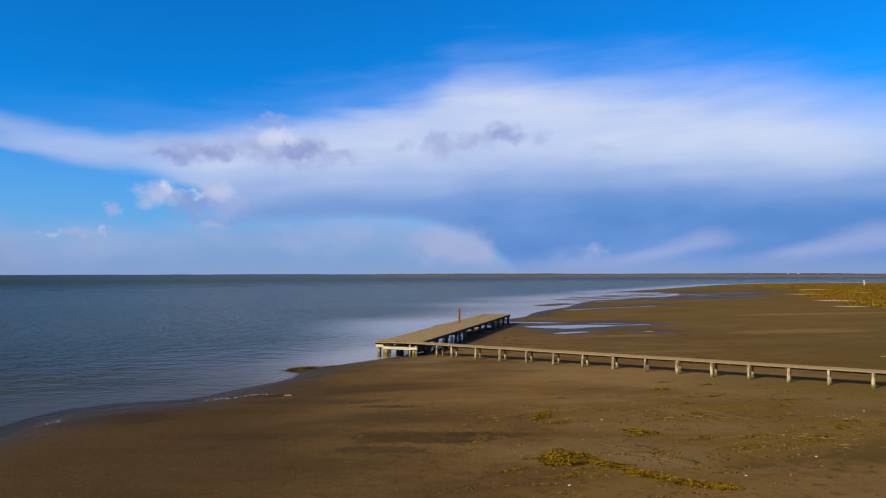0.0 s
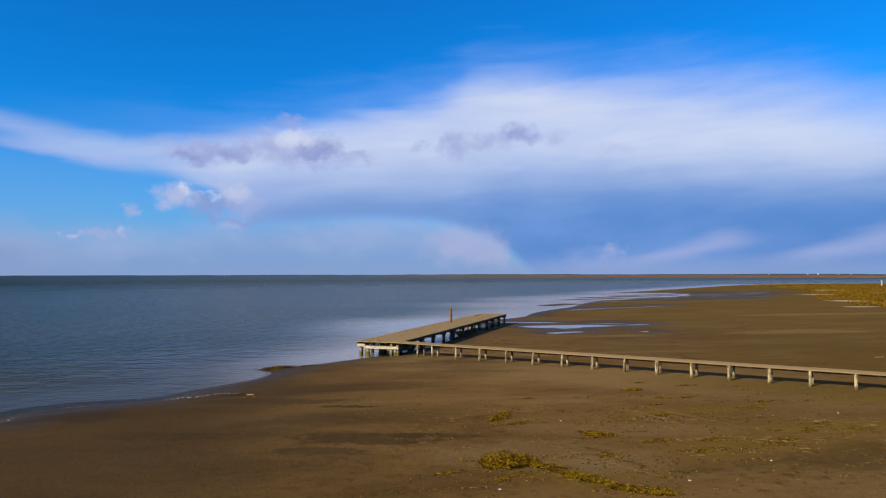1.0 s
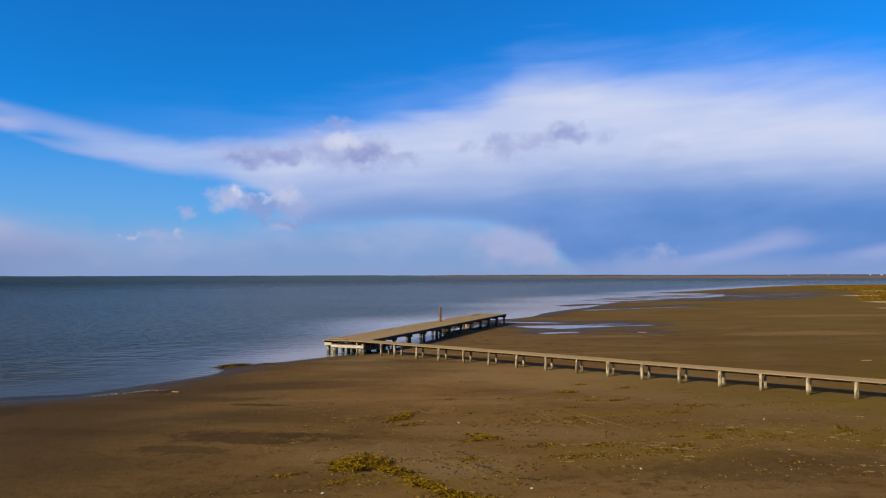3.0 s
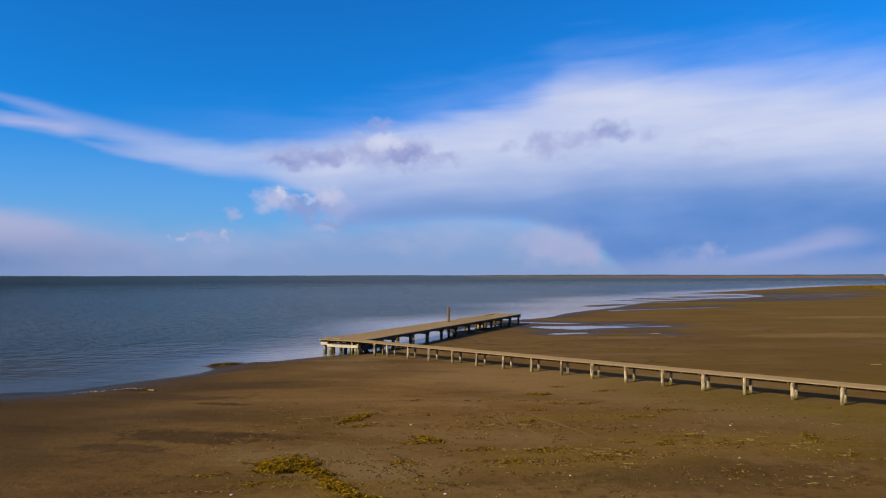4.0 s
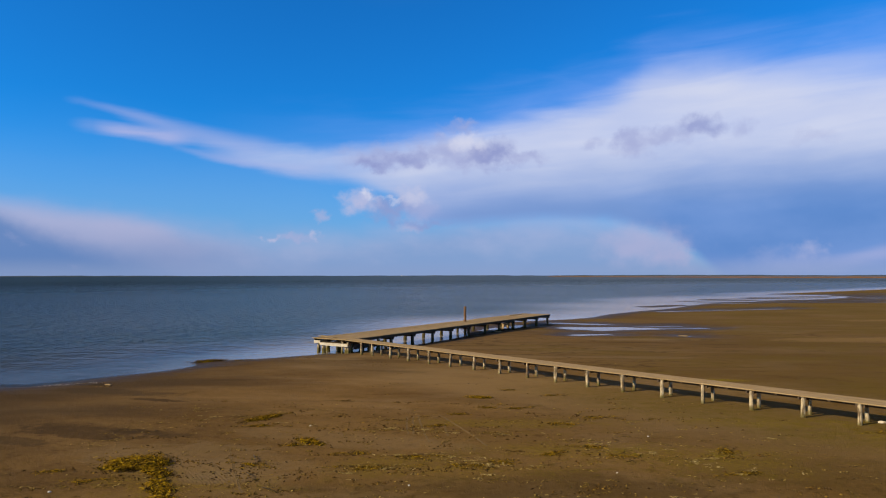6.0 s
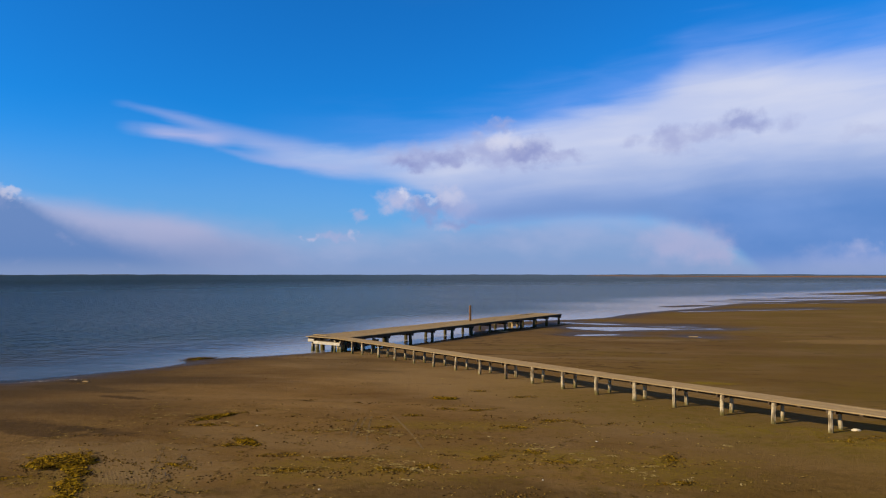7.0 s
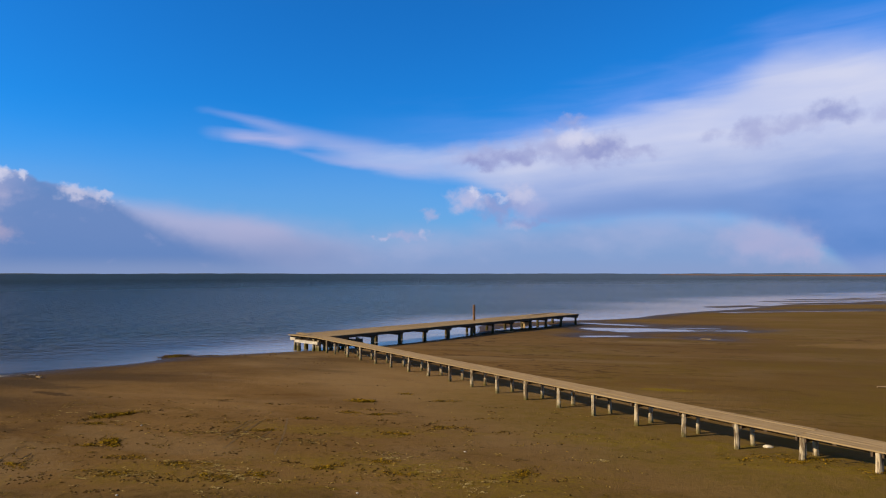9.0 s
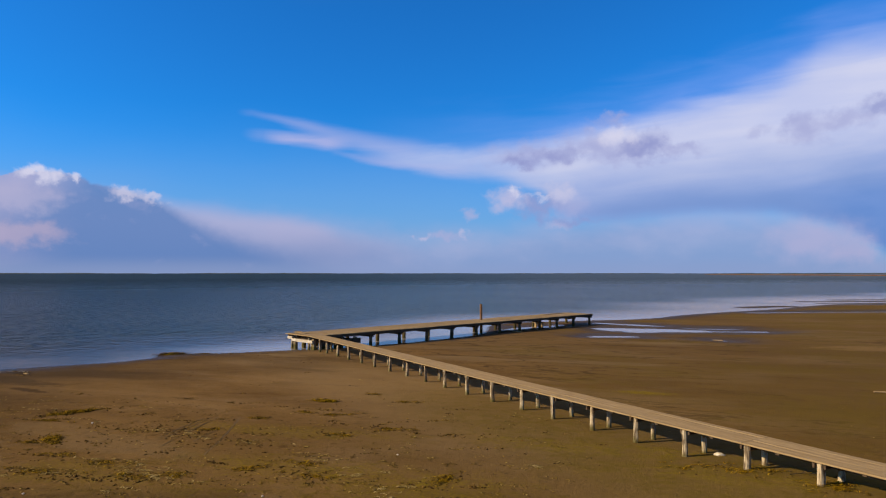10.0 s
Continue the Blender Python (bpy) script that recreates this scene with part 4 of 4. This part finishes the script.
WEEDS = [  # x, y, rx, ry, turn, strands, height
    (-7.4, 20.0, 0.80, 0.62, 10, 1300, 0.16), (-6.35, 19.2, 0.55, 0.24, -45, 380, 0.06), (-5.7, 18.0, 0.62, 0.24, -58, 420, 0.06), (-4.9, 16.85, 0.55, 0.22, -40, 420, 0.07), (-4.1, 16.3, 0.42, 0.16, -20, 220, 0.05),
    (-5.85, 26.6, 0.85, 0.20, 55, 360, 0.06), (-5.5, 25.2, 0.7, 0.12, 5, 110, 0.03), (-3.05, 23.1, 0.62, 0.20, -38, 300, 0.05), (-3.5, 22.65, 0.26, 0.12, 0, 90, 0.03),
    (2.45, 31.6, 0.62, 0.20, 8, 260, 0.05), (4.0, 29.15, 0.50, 0.14, 25, 140, 0.03), (2.75, 29.3, 0.30, 0.12, -20, 80, 0.03), (3.72, 33.7, 0.28, 0.12, 0, 70, 0.03), (5.76, 32.5, 0.42, 0.13, 12, 90, 0.03),
    (1.0, 25.7, 0.30, 0.16, 30, 80, 0.03), (5.8, 26.3, 0.50, 0.14, -10, 100, 0.03), (6.95, 27.6, 0.7, 0.14, 15, 130, 0.03), (-1.1, 21.7, 0.45, 0.15, 10, 100, 0.03), (5.0, 22.1, 0.45, 0.16, 35, 110, 0.03), (6.2, 23.0, 0.40, 0.14, -10, 90, 0.03),
    (10.5, 22.8, 0.42, 0.22, 80, 120, 0.03), (10.1, 20.4, 0.45, 0.12, 20, 80, 0.03), (-4.0, 20.2, 0.42, 0.13, -25, 110, 0.03), (-16.1, 44.95, 0.95, 0.34, 10, 420, 0.14), (-14.0, 45.75, 0.7, 0.16, 18, 120, 0.06), (0.64, 21.34, 0.5, 0.2, 5, 140, 0.02), (2.4, 20.5, 0.6, 0.2, -20, 120, 0.02), (3.46, 20.95, 0.35, 0.18, 10, 90, 0.02), (-0.5, 20.2, 0.8, 0.2, 8, 110, 0.02), (7.06, 22.0, 0.6, 0.12, 5, 80, 0.02), (1.6, 27.8, 0.32, 0.12, 0, 80, 0.02), (-9.42, 19.12, 0.4, 0.12, 15, 70, 0.02), (-7.97, 18.3, 0.5, 0.2, 10, 80, 0.02),
    (18.3, 25.3, 0.7, 0.5, 0, 160, 0.03), (19.9, 24.2, 0.60, 0.45, 20, 260, 0.04), (17.0, 25.6, 0.9, 0.5, 10, 120, 0.02)]
for k, (x, y, rx, ry, turn, n, h) in enumerate(WEEDS):
    clump = empty("seaweed_clump", "heaped yellow-brown seaweed drying on sand" if h > 0.05 else "thin scatter of yellow seaweed on damp sand", "seaweed", group="seaweed clumps")
    if h > 0.04:
        part("mat", heap(x, y, rx, ry, turn, h * 0.85 if h > 0.1 else 0.02, k + 1), WEEDBED, clump, smooth=True)
    small = h <= 0.04
    n = int(n * (1.5 if small else 2.4 if h > 0.1 else 1.4))
    spread = [(x, y, rx, ry, turn, n)] if not small else [(x, y, rx * 0.7, ry * 0.8, turn, n // 2), (x, y, rx * 1.7, ry * 2.0, turn, n // 2)]
    if not small:
        spread.append((x, y, rx * 1.5, ry * 1.7, turn, n // 10))
    part("weed", strand_mesh("weed", spread, WEED if x > -13 else CRUMB, 40 + k, 0.13 if small else 0.19, 0.017 if small else 0.021, 0.025 if small else 0.045, h, tufts=9 if small else 10), None, clump)["kind"] = "stuff"

# litter of straw, weed crumbs and shell over the strand
lr = random.Random(21)
litter_spots = []
for k in range(620):
    u, v = lr.uniform(-12, 14), abs(lr.gauss(0, 1))
    x = u * 0.95 + lr.uniform(-1, 1)
    y = 16.5 + lr.random() ** 1.2 * 13.5 + 0.10 * x
    litter_spots.append((x, y, lr.uniform(0.08, 0.7), lr.uniform(0.04, 0.2), lr.uniform(-30, 30), lr.choice((2, 3, 4, 6, 9, 12, 18))))
for x, y, rx, ry, n in ((-1.1, 24.9, 1.3, 0.35, 90), (0.8, 24.8, 1.2, 0.4, 90), (3.0, 24.6, 1.2, 0.4, 70), (-0.3, 20.3, 1.2, 0.35, 130), (1.6, 21.2, 1.4, 0.6, 110), (3.2, 20.9, 0.9, 0.4, 60), (2.6, 22.4, 1.5, 0.5, 60), (5.9, 23.8, 0.8, 0.25, 70), (-3.6, 18.4, 1.0, 0.4, 60), (8.9, 21.8, 1.2, 0.3, 40), (10.2, 20.4, 0.35, 0.1, 24)):
    litter_spots.append((x, y, rx, ry, 5, n))
straw_spots = []
for x, y, n in ((0.2, 21.6, 26), (0.5, 21.3, 22), (1.8, 21.5, 16), (2.3, 21.1, 22), (2.6, 20.8, 20), (3.1, 20.6, 26), (3.0, 19.7, 12), (-1.0, 19.6, 14), (0.0, 20.1, 20), (-0.7, 25.2, 18), (0.6, 25.1, 16), (1.7, 24.6, 16), (2.0, 20.7, 14), (3.5, 21.0, 12), (6.4, 23.4, 26),
                (8.0, 22.3, 12), (9.7, 21.9, 24), (10.0, 20.3, 22), (10.4, 20.7, 18), (9.5, 21.0, 14), (8.7, 22.9, 10), (12.6, 24.6, 12), (3.4, 24.5, 12), (7.8, 18.2, 14), (-5.0, 25.8, 10), (-7.8, 26.6, 12)):
    straw_spots.append((x, y, 0.24, 0.07, lr.uniform(-15, 25), int(n * 1.15)))
    for _ in range(3):
        straw_spots.append((x + lr.gauss(0, 0.7), y + lr.gauss(0, 0.35), lr.uniform(0.08, 0.25), 0.04, lr.uniform(-15, 25), lr.choice((3, 5, 8))))
tagged(new("straw", strand_mesh("straw", straw_spots, STRAW, 83, 0.16, 0.026, 0.020)), "bleached pale straw lying in wisps on sand", "straw", kind="stuff")
for k in range(120):
    s, n = lr.uniform(-2, 34), lr.uniform(-9, 12)
    p = on_walk(s, n, 0)
    litter_spots.append((p.x, p.y, lr.uniform(0.1, 0.6), lr.uniform(0.04, 0.15), lr.uniform(-20, 20), lr.choice((1, 2, 4, 6))))
tagged(new("beach_litter", strand_mesh("beach_litter", litter_spots, LITTER, 77, 0.085, 0.026, 0.02)), "straw, weed crumbs and shell grit strewn over sand", "litter", kind="stuff")

# crumbs of dried weed, thicker, in loose drifts
def crumb_mesh(spots, seed):
    r = np.random.RandomState(seed)
    verts, faces = [], []
    for cx, cy, rx, ry, turn, count in spots:
        lx, ly = r.normal(0, 0.6, count) * rx, r.normal(0, 0.6, count) * ry
        c, sn = math.cos(radians(turn)), math.sin(radians(turn))
        px, py = cx + lx * c - ly * sn, cy + lx * sn + ly * c
        for x, y, z in zip(px, py, ground_at(px, py)):
            k, w, h, t = len(verts), r.uniform(0.014, 0.046), r.uniform(0.010, 0.042), r.uniform(0, 6.283)
            long = r.uniform(1.0, 2.6)
            for i in range(5):
                a = t + i * 1.2566
                ox, oy = math.cos(a) * w * long, math.sin(a) * w
                verts.append((x + ox * math.cos(t) - oy * math.sin(t), y + ox * math.sin(t) + oy * math.cos(t), z - 0.01 + r.uniform(0, 0.012)))
            verts.append((x + r.uniform(-0.3, 0.3) * w, y + r.uniform(-0.3, 0.3) * w, z + h))
            faces += [(k + i, k + (i + 1) % 5, k + 5) for i in range(5)]
    me = bpy.data.meshes.new("weed_crumbs")
    me.from_pydata(verts, [], faces)
    me.materials.append(CRUMB)
    return me


crumb_spots = []
for k in range(120):
    x = lr.uniform(-9, 12)
    y = 16.5 + lr.random() * 14.5 + 0.12 * x
    crumb_spots.append((x, y, lr.uniform(0.15, 0.9), lr.uniform(0.06, 0.25), lr.uniform(-25, 35), lr.choice((3, 5, 8, 12, 20, 30))))
for x, y, rx, ry, n in ((-2.4, 24.9, 1.0, 0.4, 40), (-0.7, 25.4, 1.2, 0.5, 60), (1.2, 24.8, 1.2, 0.5, 60), (3.2, 24.4, 1.0, 0.5, 40), (-4.3, 19.3, 0.8, 0.5, 60), (-2.2, 19.2, 0.9, 0.4, 40), (0.6, 20.0, 1.4, 0.4, 70), (-4.2, 27.2, 0.35, 0.1, 12), (-2.9, 27.1, 0.3, 0.12, 14), (-3.9, 22.6, 0.25, 0.08, 16), (-6.9, 18.7, 0.9, 0.5, 40), (2.8, 20.4, 1.0, 0.4, 40), (-18.4, 34.9, 0.9, 0.3, 40), (-16.6, 33.6, 0.6, 0.15, 20), (-5.3, 27.6, 0.25, 0.1, 14), (6.0, 21.4, 1.6, 0.6, 40)):
    crumb_spots.append((x, y, rx, ry, 5, n))
for x, y, rx, ry, turn, n, h in WEEDS:
    crumb_spots.append((x, y, rx * 1.5, ry * 2.0, turn, 14 if h <= 0.04 else 30))
for k in range(40):
    p = on_walk(lr.uniform(-6, 30), lr.uniform(-12, -1), 0)
    crumb_spots.append((p.x, p.y, lr.uniform(0.15, 0.6), lr.uniform(0.05, 0.15), lr.uniform(-20, 20), lr.choice((2, 4, 7))))
for k in range(30):
    x, y = lr.uniform(-14, -3), lr.uniform(40, 47.5)
    crumb_spots.append((x, y, 0.5, 0.1, 10, 5))
tagged(new("weed_crumbs", crumb_mesh(crumb_spots, 91)), "brown crumbs of dried weed drifted over sand", "litter", kind="stuff")

# foam left where the water laps
foam_spots = [(-20.6 + 0.55 * i, 34.5 + 0.10 * i + 0.2 * math.sin(i * 2.1), 0.45, 0.14, 8, 12) for i in range(6)] + [(-24.6, 33.4, 0.8, 0.12, 20, 10), (-26.4, 30.6, 0.9, 0.3, 60, 20)]
tagged(new("foam", strand_mesh("foam", foam_spots, SHELL, 78, 0.10, 0.03, 0.012)), "pale dried foam flakes along the water's edge", "foam", kind="stuff")


def tuft_field(count, seed):
    """Marsh grass: many tufts of a few blades each."""
    ring = np.array([(83.5, 99.7), (85, 110), (96, 127), (101, 139), (134.6, 184.6), (164, 224), (179, 265), (185, 292), (216, 335), (260, 343), (349, 362), (480, 360), (480, 120), (200, 70)], float)
    r = np.random.RandomState(seed)
    x, y = r.uniform(75, 480, count * 6), r.uniform(70, 345, count * 6)
    keep = inside(x, y, ring) & (soft_noise(x, y, 0.09, 31) + soft_noise(x, y, 0.3, 32) * 0.6 + r.normal(0, 0.15, x.shape) > -0.62 + 0.25 * (np.hypot(x, y) < 150)) & (r.uniform(0, 1, x.shape) < np.clip(190 / np.hypot(x, y), 0.18, 1.0) ** 1.3)
    for cx, cy, bare in ((81.5, 105.5, 4.0), (98.5, 128.0, 4.0), (124.5, 169.3, 5.0), (164.8, 214.6, 6.0), (154.0, 179.5, 4.0)):
        keep &= np.hypot(x - cx, y - cy) > bare
    x, y = x[keep][:count], y[keep][:count]
    z = ground_at(x, y)
    n = len(x) * 5                                   # five blades to a tuft
    a, b, c, h = (np.repeat(v, 5) for v in (x, y, z, r.uniform(0.12, 0.36, len(x))))
    t, lean, w = r.uniform(0, 6.283, n), r.uniform(0.1, 0.5, n), r.uniform(0.06, 0.2, n)
    a, b = a + r.normal(0, 0.6, n), b + r.normal(0, 0.6, n)
    one = np.stack([a - np.sin(t) * w, b + np.cos(t) * w, c - 0.05], -1)
    two = np.stack([a + np.sin(t) * w, b - np.cos(t) * w, c - 0.05], -1)
    tip = np.stack([a + np.cos(t) * lean, b + np.sin(t) * lean, c + h * r.uniform(0.6, 1.1, n)], -1)
    verts = np.stack([one, two, tip], 1).reshape(-1, 3).tolist()
    faces = np.arange(n * 3).reshape(-1, 3).tolist()
    me = bpy.data.meshes.new("marsh_grass")
    me.from_pydata(verts, [], faces)
    me.materials.append(GRASS)
    return tagged(new("marsh_grass", me), "golden yellow salt-marsh grass on the far flat", "grass", kind="stuff")


tuft_field(34000, 41)


# ------------------------------------------------------------------ small things on the sand
def lump(rx, ry, rz, seed, cuts=2):
    """An irregular, broken lump resting on z = 0."""
    r = random.Random(seed)
    bm = bmesh.new()
    bmesh.ops.create_icosphere(bm, subdivisions=cuts, radius=1.0)
    for v in bm.verts:
        k = 1 + 0.25 * noise.noise(v.co * 1.7 + Vector((seed, 0, 0))) + r.uniform(-0.05, 0.05)
        v.co = Vector((v.co.x * rx * k, v.co.y * ry * k, max(v.co.z, -0.6) * rz * k + 0.55 * rz))
    return bm


def set_down(x, y, turn=0.0, dz=0.0, rx=0.0):
    return pose(x, y, ground_z(x, y) + dz, rx, 0, turn)


block = lump(0.15, 0.08, 0.06, 4)
thing("stone_block", block, STONE, "pale squared stone block lying beside a walkway pile", "stone", set_down(17.5, 27.2, -12, -0.01))
for k, (x, y, r) in enumerate(((-2.72, 17.2, 0.045), (-3.68, 25.35, 0.045), (3.4, 20.9, 0.035), (0.9, 18.6, 0.04), (8.4, 24.6, 0.04), (-8.3, 17.4, 0.05), (6.6, 20.2, 0.035))):
    thing("white_shell", lump(r, r * 0.8, r * 0.45, k + 2), SHELL, "bleached white shell on damp sand", "shell", set_down(x, y, k * 40), group="shells on the sand", smooth=True)
for k, (x, y, rx, ry) in enumerate(((-16.75, 34.0, 0.17, 0.06), (20.9, 67.2, 0.4, 0.07), (25.6, 41.0, 0.36, 0.05), (3.24, 69.6, 0.45, 0.12))):
    thing("driftwood", timber(2 * rx, 2 * ry, 0.07, 0.02, 0.015, random.Random(k)), DECK, "bleached driftwood board lying on wet sand", "driftwood", set_down(x, y, 8 * k - 10, 0.03), group="driftwood")


def branch(seed, length):
    """A bare crooked stick with two side twigs."""
    r = random.Random(seed)
    bm = bmesh.new()

    def limb(p, d, ln, rad):
        rings = []
        for i in range(5):
            f = i / 4
            c = p + d * ln * f + Vector((0, 0, 0.04 * math.sin(f * 3) * ln))
            side = Vector((-d.y, d.x, 0)).normalized()
            rings.append([bm.verts.new(c + (side * math.cos(a) + Vector((0, 0, 1)) * math.sin(a)) * rad * (1 - 0.7 * f)) for a in (0, 1.26, 2.51, 3.77, 5.03)])
        for a, b in zip(rings, rings[1:]):
            for i in range(5):
                bm.faces.new((a[i], a[(i + 1) % 5], b[(i + 1) % 5], b[i]))
        bm.faces.new(rings[-1])

    limb(Vector((0, 0, 0.02)), Vector((1, 0, 0.02)), length, 0.013)
    limb(Vector((length * 0.35, 0, 0.03)), Vector((0.75, 0.6, 0.25)), length * 0.4, 0.008)
    limb(Vector((length * 0.6, 0, 0.03)), Vector((0.8, -0.5, 0.2)), length * 0.3, 0.007)
    return bm


for k, (x, y, ln, turn) in enumerate(((-4.3, 21.2, 0.9, -65), (-3.8, 19.4, 0.9, -60), (-2.9, 18.1, 0.7, -40), (19.0, 25.0, 0.8, 15))):
    thing("stick", branch(k, ln), DARKWET, "dark bare stick lying on the sand", "stick", set_down(x, y, turn, 0.01), group="sticks")


def track(a, b, bow, seed):
    """A wheel mark: a shallow groove with two pushed-up rims."""
    r = random.Random(seed)
    a, b = Vector((*a, 0)), Vector((*b, 0))
    d = (b - a).normalized()
    side = Vector((-d.y, d.x, 0))
    bm = bmesh.new()
    rows, n = [], 26
    for i in range(n + 1):
        f = i / n
        c = a.lerp(b, f) + side * (bow * math.sin(f * 3.14) + r.uniform(-0.015, 0.015))
        e = min(1.0, 6 * f, 6 * (1 - f)) * r.uniform(0.4, 1.0)
        rows.append([bm.verts.new((c.x + side.x * o, c.y + side.y * o, ground_z(c.x, c.y) + h)) for o, h in ((-0.048, -0.010), (-0.030, 0.003 + 0.008 * e), (-0.012, 0.002), (0.012, 0.002), (0.030, 0.003 + 0.006 * e), (0.048, -0.010))])
    for p, q in zip(rows, rows[1:]):
        for i in range(5):
            bm.faces.new((p[i], p[i + 1], q[i + 1], q[i]))
    return bm


for k, (a, b, bow) in enumerate((((0.12, 24.3), (-0.32, 27.2), 0.03), ((0.31, 24.3), (-0.08, 27.3), 0.03), ((0.96, 23.3), (0.09, 27.5), 0.04), ((1.52, 24.2), (1.23, 26.2), 0.02), ((0.9, 27.7), (2.9, 22.9), 0.05),
                                 ((-5.47, 22.2), (-3.3, 17.7), -0.04), ((-6.3, 42.2), (-5.7, 40.2), 0.03))):
    thing("wheel_track", track(a, b, bow, k), TRACK, "shallow wheel mark pressed into the sand", "track", group="wheel tracks")


# ------------------------------------------------------------------ bench frame stranded under the pier
bench = empty("broken_bench", "bleached broken bench stranded under the pier", "bench", set_down(4.05, 77.5, 55, 0.0))
part("seat", timber(1.3, 0.34, 0.05, 0.01), DECK, bench, m=pose(0, 0, 0.46))
for x in (-0.5, 0.5):
    part("leg", timber(0.10, 0.30, 0.46, 0.01), DECK, bench, m=pose(x, 0, 0.21, 0, 4, 0))
part("rail", timber(1.1, 0.06, 0.12, 0.01), DECK, bench, m=pose(0, 0.05, 0.30))
